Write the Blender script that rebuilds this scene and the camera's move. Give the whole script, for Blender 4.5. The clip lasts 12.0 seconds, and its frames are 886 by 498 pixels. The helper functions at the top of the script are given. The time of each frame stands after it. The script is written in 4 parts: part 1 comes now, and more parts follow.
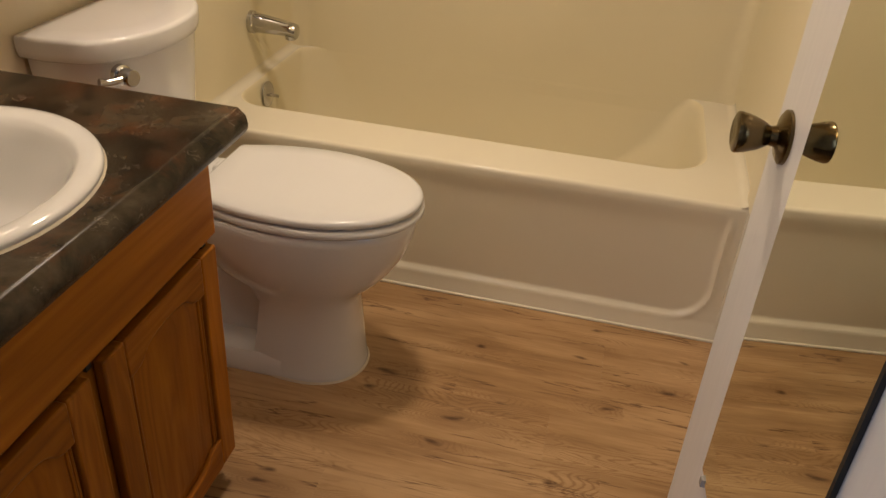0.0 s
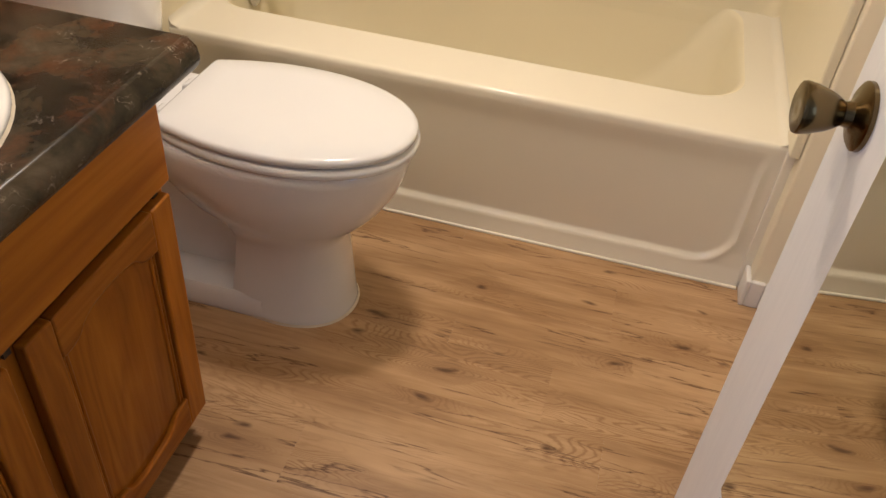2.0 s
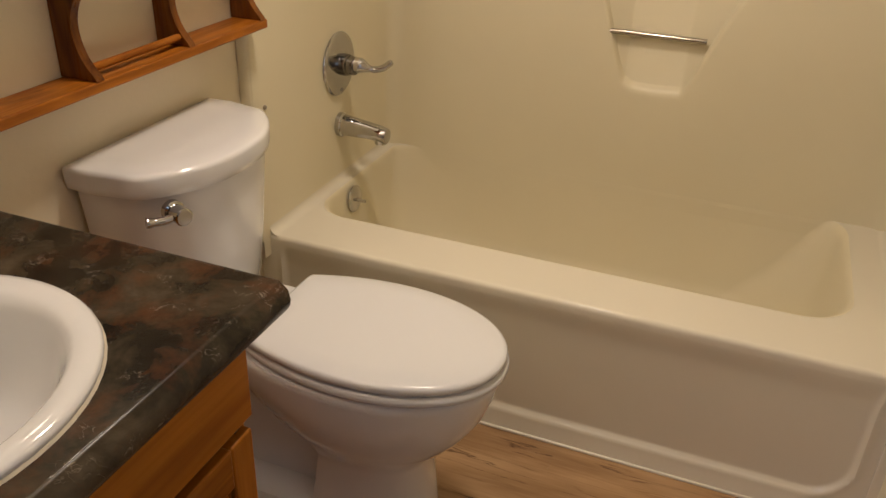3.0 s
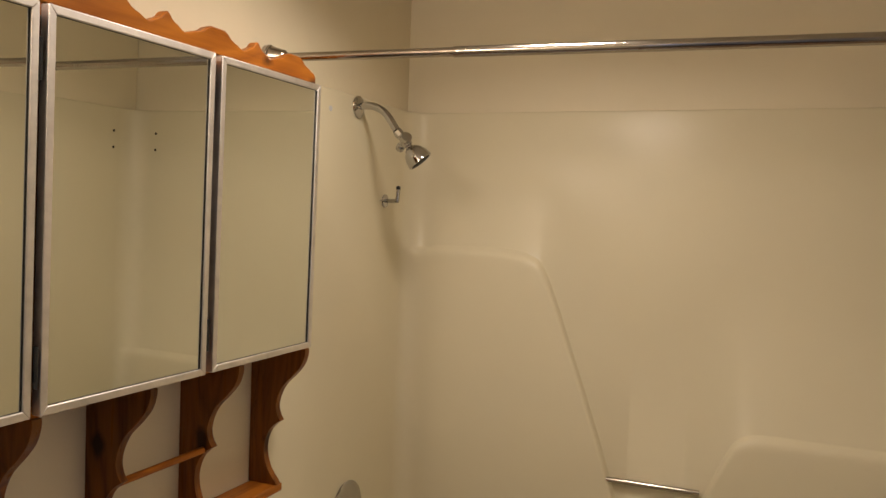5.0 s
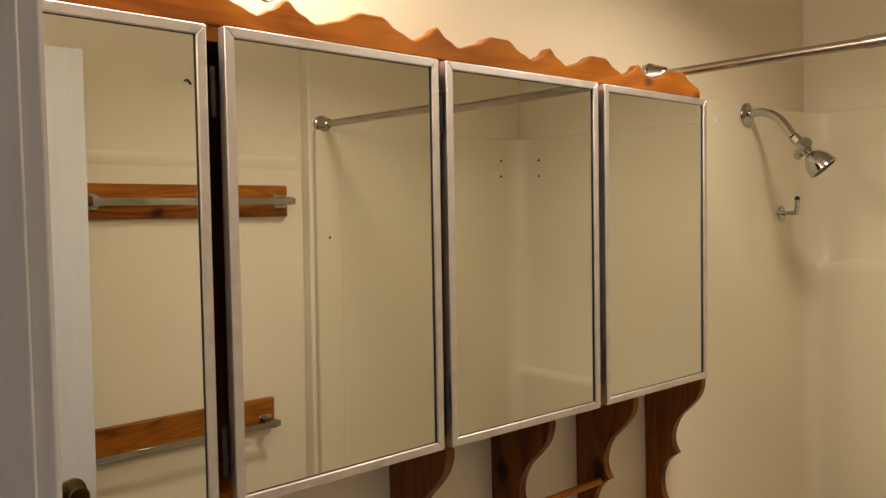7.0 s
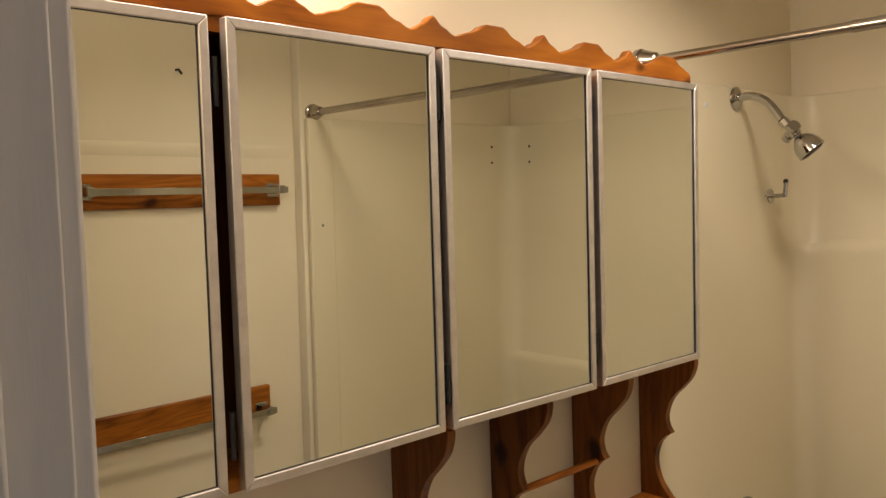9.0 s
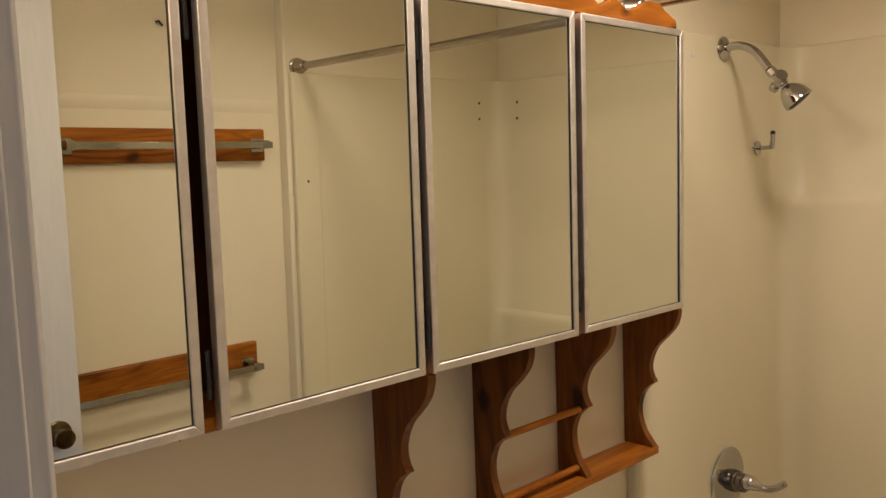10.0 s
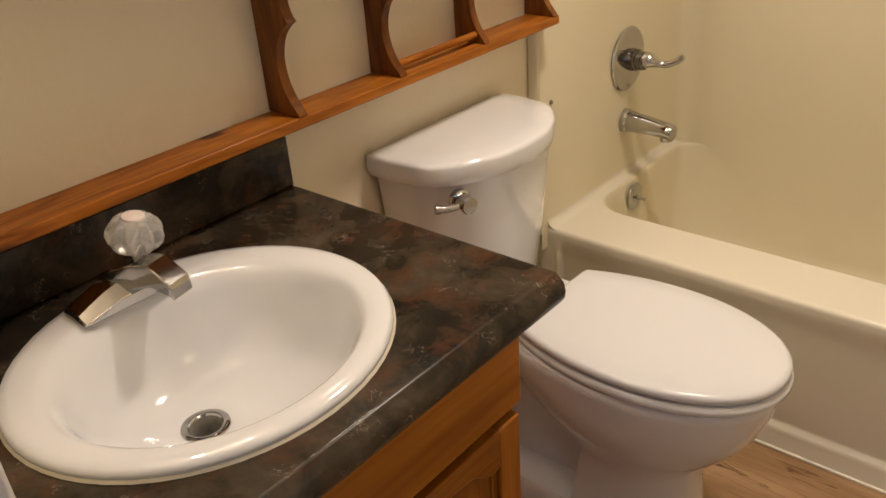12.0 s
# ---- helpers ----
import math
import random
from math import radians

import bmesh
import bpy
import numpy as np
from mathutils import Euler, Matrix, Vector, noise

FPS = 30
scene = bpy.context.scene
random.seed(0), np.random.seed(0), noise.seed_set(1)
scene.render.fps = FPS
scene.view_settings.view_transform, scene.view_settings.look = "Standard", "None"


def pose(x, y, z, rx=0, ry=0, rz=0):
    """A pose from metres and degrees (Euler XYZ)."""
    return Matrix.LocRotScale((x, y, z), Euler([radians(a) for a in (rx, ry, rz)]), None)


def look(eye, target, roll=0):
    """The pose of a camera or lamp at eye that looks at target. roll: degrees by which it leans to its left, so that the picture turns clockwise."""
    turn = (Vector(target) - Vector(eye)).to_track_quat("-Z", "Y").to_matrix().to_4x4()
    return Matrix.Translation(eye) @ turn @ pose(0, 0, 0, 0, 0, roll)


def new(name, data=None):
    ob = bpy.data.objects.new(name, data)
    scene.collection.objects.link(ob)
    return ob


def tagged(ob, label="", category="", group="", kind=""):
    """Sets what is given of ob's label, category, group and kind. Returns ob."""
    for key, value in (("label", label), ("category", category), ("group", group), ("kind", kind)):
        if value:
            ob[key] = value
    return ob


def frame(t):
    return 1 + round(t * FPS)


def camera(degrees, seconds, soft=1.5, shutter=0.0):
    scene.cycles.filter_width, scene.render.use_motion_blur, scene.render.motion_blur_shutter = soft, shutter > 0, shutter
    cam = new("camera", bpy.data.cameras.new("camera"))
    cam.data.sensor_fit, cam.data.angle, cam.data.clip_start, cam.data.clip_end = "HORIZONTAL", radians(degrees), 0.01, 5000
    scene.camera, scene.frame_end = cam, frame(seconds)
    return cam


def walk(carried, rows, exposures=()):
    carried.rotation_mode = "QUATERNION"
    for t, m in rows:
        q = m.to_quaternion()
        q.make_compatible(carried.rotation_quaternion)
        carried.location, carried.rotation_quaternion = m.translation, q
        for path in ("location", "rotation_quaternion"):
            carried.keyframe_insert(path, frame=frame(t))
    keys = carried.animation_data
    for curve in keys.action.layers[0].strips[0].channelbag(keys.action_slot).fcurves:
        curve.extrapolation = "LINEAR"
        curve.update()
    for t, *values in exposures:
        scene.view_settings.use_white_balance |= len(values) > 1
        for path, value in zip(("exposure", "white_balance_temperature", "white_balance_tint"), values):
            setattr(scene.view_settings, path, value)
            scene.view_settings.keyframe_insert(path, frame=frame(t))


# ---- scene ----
cam = camera(56.6, 12.0)

PATH = [
    (0, (1.096, 0.119, 1.321), (0.758, 1.786, 0.269), 4.00),
    (0.5, (1.079, 0.137, 1.256), (0.847, 1.644, -0.038), 5.40),
    (1, (1.072, 0.152, 1.240), (0.921, 1.581, -0.152), 6.80),
    (1.5, (1.058, 0.202, 1.249), (0.921, 1.652, -0.122), 7.10),
    (2, (1.079, 0.350, 1.307), (0.760, 1.853, 0.028), 5.30),
    (2.5, (1.077, 0.435, 1.330), (0.549, 1.985, 0.181), 2.30),
    (3, (1.052, 0.439, 1.375), (0.437, 2.083, 0.417), 2.20),
    (3.5, (1.039, 0.430, 1.426), (0.380, 2.163, 0.676), 2.50),
    (3.7, (1.041, 0.424, 1.438), (0.366, 2.176, 0.748), 2.20),
    (5.3, (1.091, 0.362, 1.603), (0.282, 2.191, 1.591), 0.70),
    (5.5, (1.089, 0.363, 1.606), (0.153, 2.130, 1.596), 0.20),
    (6, (1.077, 0.379, 1.612), (-0.204, 1.914, 1.588), -0.50),
    (6.5, (1.061, 0.392, 1.615), (-0.392, 1.767, 1.564), -1.50),
    (6.7, (1.042, 0.396, 1.620), (-0.441, 1.740, 1.558), -1.19),
    (8.5, (1.044, 0.369, 1.616), (-0.439, 1.711, 1.519), -2.09),
    (9, (1.044, 0.369, 1.619), (-0.423, 1.729, 1.516), -2.09),
    (9.5, (1.048, 0.372, 1.618), (-0.409, 1.744, 1.511), -1.99),
    (10, (1.050, 0.389, 1.581), (-0.403, 1.756, 1.397), -2.24),
    (10.5, (1.052, 0.406, 1.513), (-0.360, 1.741, 1.033), -3.38),
    (11, (1.049, 0.429, 1.451), (-0.280, 1.716, 0.698), -4.20),
    (11.5, (1.056, 0.450, 1.398), (-0.197, 1.731, 0.520), -4.77),
    (12, (1.051, 0.429, 1.376), (-0.122, 1.731, 0.423), -4.34),
]
walk(cam, [(t, look(eye, target, roll)) for t, eye, target, roll in PATH],
     [(0, -0.18, 7250, 10), (0.5, 0.33, 6800, 10), (1, 0.64, 6500, 10), (1.5, 0.6, 6350, 10), (2, 0.34, 6250, 10), (2.5, -0.03, 6500, 10), (3, -0.25, 6600, 10), (3.5, -0.3, 6550, 10), (5.3, -0.68, 6400, 10), (6.5, -0.58, 6500, 10), (9.5, -0.58, 6550, 10), (10, -0.52, 6650, 10), (10.5, -0.06, 6750, 10), (11, 0.06, 6550, 10), (12, 0.05, 6450, 10)])

# ---------------------------------------------------------------- light
world = bpy.data.worlds.new("world")
scene.world = world
world.use_nodes = True
world.node_tree.nodes["Background"].inputs[0].default_value = (0.75, 0.85, 1.0, 1)
world.node_tree.nodes["Background"].inputs[1].default_value = 0.05


def lamp(name, kind, place, watts, colour, size, target=None):
    data = bpy.data.lights.new(name, kind)
    data.energy, data.color = watts, colour
    if kind == "AREA":
        data.shape, data.size, data.size_y = "RECTANGLE", size[0], size[1]
    else:
        data.shadow_soft_size = size
    ob = new(name, data)
    ob.matrix_world = look(place, target) if target else pose(*place)
    return ob


WARM = (1.0, 0.845, 0.70)
ceiling_dome = lamp("ceiling_dome", "AREA", (0.59, 1.825, 2.302), 12.5, WARM, (0.22, 0.22), (0.59, 1.825, 0.0))
ceiling_dome.data.shape = "DISK"
ceiling_dome.data.spread = radians(150)
lamp("vanity_bulb", "POINT", (0.15, 0.74, 2.11), 7.0, WARM, 0.05)
lamp("vanity_bulb", "POINT", (0.15, 1.02, 2.11), 7.0, WARM, 0.05)
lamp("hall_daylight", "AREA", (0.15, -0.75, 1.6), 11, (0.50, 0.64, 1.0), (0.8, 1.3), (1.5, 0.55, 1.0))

# ---------------------------------------------------------------- materials


def material(name):
    m = bpy.data.materials.new(name)
    m.use_nodes = True
    return m, m.node_tree.nodes, m.node_tree.links, m.node_tree.nodes["Principled BSDF"]


def ramp(nodes, links, source, stops):
    r = nodes.new("ShaderNodeValToRGB")
    while len(r.color_ramp.elements) < len(stops):
        r.color_ramp.elements.new(0.5)
    for e, (p, c) in zip(r.color_ramp.elements, stops):
        e.position, e.color = p, (*c, 1) if len(c) == 3 else c
    links.new(source, r.inputs[0])
    return r.outputs[0]


def coords(nodes, links, scale=(1, 1, 1), rand=0.0):
    tc, mp = nodes.new("ShaderNodeTexCoord"), nodes.new("ShaderNodeMapping")
    links.new(tc.outputs["Object"], mp.inputs[0])
    mp.inputs["Scale"].default_value = scale
    if rand:
        info, mul = nodes.new("ShaderNodeObjectInfo"), nodes.new("ShaderNodeVectorMath")
        mul.operation = "SCALE"
        mul.inputs[0].default_value = (1.0, 2.3, 3.1)
        links.new(info.outputs["Random"], mul.inputs["Scale"])
        sc = nodes.new("ShaderNodeVectorMath")
        sc.operation = "SCALE"
        sc.inputs["Scale"].default_value = rand
        links.new(mul.outputs[0], sc.inputs[0])
        links.new(sc.outputs[0], mp.inputs["Location"])
    return mp.outputs[0]


def noise_tex(nodes, links, vec, scale, detail=4, rough=0.5, distort=0.0):
    n = nodes.new("ShaderNodeTexNoise")
    n.inputs["Scale"].default_value, n.inputs["Detail"].default_value = scale, detail
    n.inputs["Roughness"].default_value, n.inputs["Distortion"].default_value = rough, distort
    links.new(vec, n.inputs["Vector"])
    return n.outputs[0]


def mixc(nodes, links, a, b, fac, mode="MIX"):
    m = nodes.new("ShaderNodeMix")
    m.data_type, m.blend_type = "RGBA", mode
    for sock, v in ((m.inputs[6], a), (m.inputs[7], b), (m.inputs[0], fac)):
        if isinstance(v, (int, float)):
            sock.default_value = v
        elif isinstance(v, tuple):
            sock.default_value = (*v, 1)
        else:
            links.new(v, sock)
    return m.outputs[2]


def bump(nodes, links, p, height, strength, distance):
    b = nodes.new("ShaderNodeBump")
    b.inputs["Strength"].default_value, b.inputs["Distance"].default_value = strength, distance
    links.new(height, b.inputs["Height"])
    links.new(b.outputs[0], p.inputs["Normal"])


def plain(name, colour, rough, metal=0.0, vary=0.06, scale=6.0, bump_scale=0, bump_d=0.001, spec=0.5, coat=0.0, rough_vary=0.05):
    m, n, l, p = material(name)
    v = coords(n, l)
    a = noise_tex(n, l, v, scale, 6, 0.6)
    lo, hi = tuple(c * (1 - vary) for c in colour), tuple(min(1, c * (1 + vary)) for c in colour)
    l.new(ramp(n, l, a, ((0.3, lo), (0.7, hi))), p.inputs["Base Color"])
    g = noise_tex(n, l, v, scale * 9, 4, 0.6)
    l.new(ramp(n, l, g, ((0.3, (max(0, rough - rough_vary),) * 3), (0.7, (rough + rough_vary,) * 3))), p.inputs["Roughness"])
    p.inputs["Metallic"].default_value = metal
    p.inputs["Specular IOR Level"].default_value = spec
    p.inputs["Coat Weight"].default_value = coat
    if bump_scale:
        bump(n, l, p, noise_tex(n, l, v, bump_scale, 5, 0.6), 0.5, bump_d)
    return m


def wood(name, stops, axis=0, fine=1.0, long=0.9, rings=9.0, wander=0.6, ring_mix=0.55, pore_mix=0.26, rough=0.35, rand=7.0, knots=0.0, knot_colour=(0.05, 0.018, 0.006), cracks=0.0, coat=0.0):
    """Grain along one axis, in growth bands, pores, cracks and sparse knots."""
    m, n, l, p = material(name)
    along = [9.0 * fine] * 3
    along[axis] = long * fine
    v = coords(n, l, tuple(along), rand)
    warp = noise_tex(n, l, v, 0.8, 4, 0.45, wander)
    bands = nodes_math(n, l, "MULTIPLY", warp, rings)
    tri = nodes_math(n, l, "PINGPONG", bands, 0.5)
    tone = noise_tex(n, l, v, 0.6, 3)
    mix1 = nodes_math(n, l, "ADD", nodes_math(n, l, "MULTIPLY", tri, ring_mix), nodes_math(n, l, "MULTIPLY", tone, 1.02 - 0.5 * ring_mix))
    pore = [70.0 * fine] * 3
    pore[axis] = 3.0 * fine
    v2 = coords(n, l, tuple(pore), rand)
    pores = noise_tex(n, l, v2, 1.6, 4, 0.6)
    mix2 = nodes_math(n, l, "ADD", nodes_math(n, l, "MULTIPLY", mix1, 1.01 - 0.8 * pore_mix), nodes_math(n, l, "MULTIPLY", pores, pore_mix))
    col = ramp(n, l, mix2, stops)
    if cracks:
        long3 = [16.0 * fine] * 3
        long3[axis] = 1.6 * fine
        c = noise_tex(n, l, coords(n, l, tuple(long3), rand + 3.0), 1.0, 5, 0.6, 0.5)
        cm = ramp(n, l, c, ((0.491, (0, 0, 0)), (0.5, (1, 1, 1)), (0.509, (0, 0, 0))))
        wide = ramp(n, l, c, ((0.44, (0, 0, 0)), (0.5, (1, 1, 1)), (0.56, (0, 0, 0))))
        some = [5.0] * 3
        some[axis] = 2.2
        sparse = ramp(n, l, noise_tex(n, l, coords(n, l, tuple(some), rand + 5.0), 1.0, 3), ((0.53, (0, 0, 0)), (0.62, (1, 1, 1))))
        col = mixc(n, l, col, tuple(x * 0.8 for x in stops[0][1]), nodes_math(n, l, "MULTIPLY", nodes_math(n, l, "MULTIPLY", wide, sparse), 0.35))
        col = mixc(n, l, col, tuple(x * 0.5 for x in stops[0][1]), nodes_math(n, l, "MULTIPLY", nodes_math(n, l, "MULTIPLY", cm, sparse), cracks))
    if knots:
        ks = [12.0] * 3
        ks[axis] = 7.0
        vo = n.new("ShaderNodeTexVoronoi")
        vo.inputs["Scale"].default_value = 1.0
        wv = n.new("ShaderNodeVectorMath")
        base = coords(n, l, tuple(ks), rand)
        l.new(base, wv.inputs[0])
        nz = n.new("ShaderNodeTexNoise")
        nz.inputs["Scale"].default_value = 3.0
        l.new(base, nz.inputs["Vector"])
        sc = n.new("ShaderNodeVectorMath")
        sc.operation = "SCALE"
        sc.inputs["Scale"].default_value = 0.25
        l.new(nz.outputs[1], sc.inputs[0])
        l.new(sc.outputs[0], wv.inputs[1])
        l.new(wv.outputs[0], vo.inputs["Vector"])
        sep = n.new("ShaderNodeSeparateColor")
        l.new(vo.outputs["Color"], sep.inputs[0])
        size = nodes_math(n, l, "MULTIPLY", nodes_math(n, l, "GREATER_THAN", sep.outputs[0], 1 - knots), 0.23)
        d = nodes_math(n, l, "SUBTRACT", size, vo.outputs["Distance"])
        km = ramp(n, l, nodes_math(n, l, "MULTIPLY", d, 8.0), ((0.0, (0, 0, 0)), (0.9, (1, 1, 1))))
        col = mixc(n, l, col, knot_colour, nodes_math(n, l, "MULTIPLY", km, 0.9))
    info = n.new("ShaderNodeObjectInfo")
    hsv = n.new("ShaderNodeHueSaturation")
    l.new(nodes_math(n, l, "ADD", nodes_math(n, l, "MULTIPLY", info.outputs["Random"], 0.22), 0.89), hsv.inputs["Value"])
    l.new(col, hsv.inputs["Color"])
    l.new(hsv.outputs[0], p.inputs["Base Color"])
    l.new(ramp(n, l, pores, ((0.3, (rough + 0.08,) * 3), (0.7, (rough - 0.05,) * 3))), p.inputs["Roughness"])
    p.inputs["Specular IOR Level"].default_value = 0.18
    p.inputs["Coat Weight"].default_value = coat
    p.inputs["Coat Roughness"].default_value = 0.2
    bump(n, l, p, pores, 0.25, 0.0006)
    return m


def nodes_math(n, l, op, a, b=None):
    k = n.new("ShaderNodeMath")
    k.operation = op
    for i, v in enumerate((a, b)):
        if v is None:
            continue
        if isinstance(v, (int, float)):
            k.inputs[i].default_value = v
        else:
            l.new(v, k.inputs[i])
    return k.outputs[0]


PAINT = plain("cream_wall_paint", (0.81, 0.732, 0.56), 0.55, vary=0.03, scale=2.5, bump_scale=60, bump_d=0.0012)
CEIL = plain("ceiling_paint", (0.75, 0.71, 0.62), 0.8, vary=0.04, bump_scale=90, bump_d=0.003)
HALLP = plain("hall_wall_paint", (0.72, 0.71, 0.70), 0.6, vary=0.03, bump_scale=60)
DOORW, _n, _l, _p = material("white_door_paint")
_v = coords(_n, _l, (30, 30, 3))
_g = noise_tex(_n, _l, _v, 3.0, 6, 0.6, 0.8)
_l.new(ramp(_n, _l, _g, ((0.3, (0.70, 0.685, 0.67)), (0.7, (0.75, 0.735, 0.715)))), _p.inputs["Base Color"])
_p.inputs["Roughness"].default_value = 0.36
bump(_n, _l, _p, _g, 0.35, 0.0008)
TRIM = plain("white_trim_paint", (0.74, 0.71, 0.66), 0.4, vary=0.03, scale=8)
TUBM = plain("cream_gelcoat", (0.75, 0.705, 0.59), 0.16, vary=0.02, scale=1.5, rough_vary=0.004, bump_scale=2.5, bump_d=0.0015, spec=0.42)
# Tub gelcoat again, yellower: light bouncing between the walls is put into the colour.
SURR = plain("cream_gelcoat_bounce", (0.74, 0.675, 0.500), 0.30, vary=0.02, scale=1.5, rough_vary=0.004, bump_scale=2.5, bump_d=0.001, spec=0.26)
CERAM = plain("white_vitreous_china", (0.730, 0.735, 0.752), 0.09, vary=0.012, scale=3.0, coat=0.5, rough_vary=0.02)
SEATP = plain("white_seat_plastic", (0.700, 0.706, 0.722), 0.16, vary=0.012, scale=3.0, rough_vary=0.02)
CHROME = plain("chrome", (0.49, 0.485, 0.48), 0.07, 1.0, vary=0.05, scale=20, rough_vary=0.03)
NICKEL = plain("brushed_nickel", (0.42, 0.385, 0.345), 0.16, 1.0, vary=0.06, scale=30, rough_vary=0.03)
ALU = plain("worn_aluminium", (0.72, 0.69, 0.67), 0.50, 1.0, vary=0.10, scale=30, rough_vary=0.08)
BRASS = plain("antique_brass", (0.15, 0.11, 0.055), 0.22, 1.0, vary=0.10, scale=40, rough_vary=0.03)
BLACK = plain("black_gap", (0.015, 0.014, 0.013), 0.6)
DARKH = plain("dark_hinge_steel", (0.03, 0.03, 0.032), 0.45, 0.4)
CAULK = plain("white_caulk", (0.68, 0.62, 0.51), 0.35, vary=0.06, scale=25, bump_scale=80)
SCREW = plain("screw_steel", (0.3, 0.28, 0.26), 0.35, 1.0)
HOLE = plain("dark_screw_hole", (0.03, 0.025, 0.02), 0.8)

MIRROR, _n, _l, _p = material("mirror_silver")
_p.inputs["Metallic"].default_value, _p.inputs["Roughness"].default_value = 1.0, 0.004
_p.inputs["Base Color"].default_value = (0.80, 0.82, 0.76, 1)
CRYSTAL, _n, _l, _p = material("clear_acrylic")
_p.inputs["Base Color"].default_value = (0.97, 0.96, 0.95, 1)
_p.inputs["Transmission Weight"].default_value, _p.inputs["Roughness"].default_value = 0.74, 0.04
_p.inputs["IOR"].default_value = 1.49
# Chrome with the dark of its reflections put into the base colour.
REFLCH = plain("chrome_dark_reflection", (0.17, 0.16, 0.15), 0.10, 1.0, vary=0.05, scale=20)
CLIP = plain("clear_plastic_clip", (0.38, 0.36, 0.34), 0.18)


def floor_oak():
    """Light oak plank: calm tan ground, patches of cathedral grain, thin checks and small knots."""
    m, n, l, p = material("light_oak_plank")

    def field(sx, sy, detail, rough=0.5, distort=0.0, rand=31.0):
        return noise_tex(n, l, coords(n, l, (sx, sy, 1.0), rand), 1.0, detail, rough, distort)

    def across(sx, sy, detail, rough=0.5, shift=0.0):
        """The same, running on from plank to plank."""
        geo, mp = n.new("ShaderNodeNewGeometry"), n.new("ShaderNodeMapping")
        l.new(geo.outputs["Position"], mp.inputs[0])
        mp.inputs["Scale"].default_value = (sx, sy, 1.0)
        mp.inputs["Location"].default_value = (shift, shift, 0.0)
        return noise_tex(n, l, mp.outputs[0], 1.0, detail, rough)

    def mask(value, a, b):
        return ramp(n, l, value, ((a, (0, 0, 0)), (b, (1, 1, 1))))

    def times(a, b):
        return nodes_math(n, l, "MULTIPLY", a, b)
    tone = across(1.6, 9, 4, 0.6)
    col = ramp(n, l, tone, ((0.30, (0.250, 0.138, 0.061)), (0.46, (0.380, 0.230, 0.114)), (0.62, (0.490, 0.317, 0.170))))
    streak = across(3.5, 75, 5, 0.65, 17.0)
    col = mixc(n, l, col, (0.210, 0.100, 0.036), times(mask(streak, 0.50, 0.78), 0.50))
    col = mixc(n, l, col, (0.600, 0.400, 0.230), times(mask(across(5.0, 90, 4, 0.6, 23.0), 0.54, 0.75), 0.35))
    # small knots, with the grain bending round them
    vo = n.new("ShaderNodeTexVoronoi")
    vo.voronoi_dimensions = "2D"
    vo.inputs["Scale"].default_value = 1.0
    wv, sc, nz = n.new("ShaderNodeVectorMath"), n.new("ShaderNodeVectorMath"), n.new("ShaderNodeTexNoise")
    base = coords(n, l, (4.2, 11.0, 1.0), 31.0)
    nz.inputs["Scale"].default_value = 3.0
    sc.operation = "SCALE"
    sc.inputs["Scale"].default_value = 0.30
    l.new(base, nz.inputs["Vector"])
    l.new(nz.outputs[1], sc.inputs[0])
    l.new(base, wv.inputs[0])
    l.new(sc.outputs[0], wv.inputs[1])
    l.new(wv.outputs[0], vo.inputs["Vector"])
    sep = n.new("ShaderNodeSeparateColor")
    l.new(vo.outputs["Color"], sep.inputs[0])
    has = nodes_math(n, l, "GREATER_THAN", sep.outputs[0], 0.70)
    big = nodes_math(n, l, "GREATER_THAN", sep.outputs[1], 0.45)
    halo = times(ramp(n, l, vo.outputs["Distance"], ((0.0, (1, 1, 1)), (0.50, (0, 0, 0)))), times(has, big))
    core = times(ramp(n, l, nodes_math(n, l, "SUBTRACT", vo.outputs["Distance"], times(sep.outputs[2], 0.035)), ((0.0, (1, 1, 1)), (0.075, (0, 0, 0)))), has)
    # cathedral grain
    warp = nodes_math(n, l, "ADD", field(1.5, 10, 2, 0.4, 0.3), times(halo, 0.13))
    warp = nodes_math(n, l, "ADD", warp, times(field(28, 60, 3, 0.6), 0.022))
    lines = nodes_math(n, l, "PINGPONG", times(warp, 58.0), 0.5)
    where = nodes_math(n, l, "MAXIMUM", mask(field(1.3, 8, 3, 0.5, 0.0, 57.0), 0.48, 0.60), times(halo, 0.95))
    grain = times(times(mask(lines, 0.22, 0.45), where), 0.55)
    col = mixc(n, l, col, (0.195, 0.090, 0.032), grain)
    col = mixc(n, l, col, (0.180, 0.085, 0.034), times(halo, 0.40))
    # thin checks along the grain
    c = field(2.0, 28, 4, 0.55, 0.3, 41.0)
    some = mask(field(2.6, 12, 3, 0.5, 0.0, 71.0), 0.47, 0.54)
    fine = ramp(n, l, c, ((0.486, (0, 0, 0)), (0.5, (1, 1, 1)), (0.514, (0, 0, 0))))
    wide = ramp(n, l, c, ((0.42, (0, 0, 0)), (0.5, (1, 1, 1)), (0.53, (0, 0, 0))))
    col = mixc(n, l, col, (0.190, 0.086, 0.034), times(times(wide, some), 0.22))
    col = mixc(n, l, col, (0.080, 0.030, 0.011), times(times(fine, some), 0.9))
    col = mixc(n, l, col, (0.070, 0.028, 0.010), times(core, 0.85))
    info, hsv = n.new("ShaderNodeObjectInfo"), n.new("ShaderNodeHueSaturation")
    l.new(nodes_math(n, l, "ADD", times(info.outputs["Random"], 0.03), 1.0), hsv.inputs["Value"])
    l.new(col, hsv.inputs["Color"])
    l.new(hsv.outputs[0], p.inputs["Base Color"])
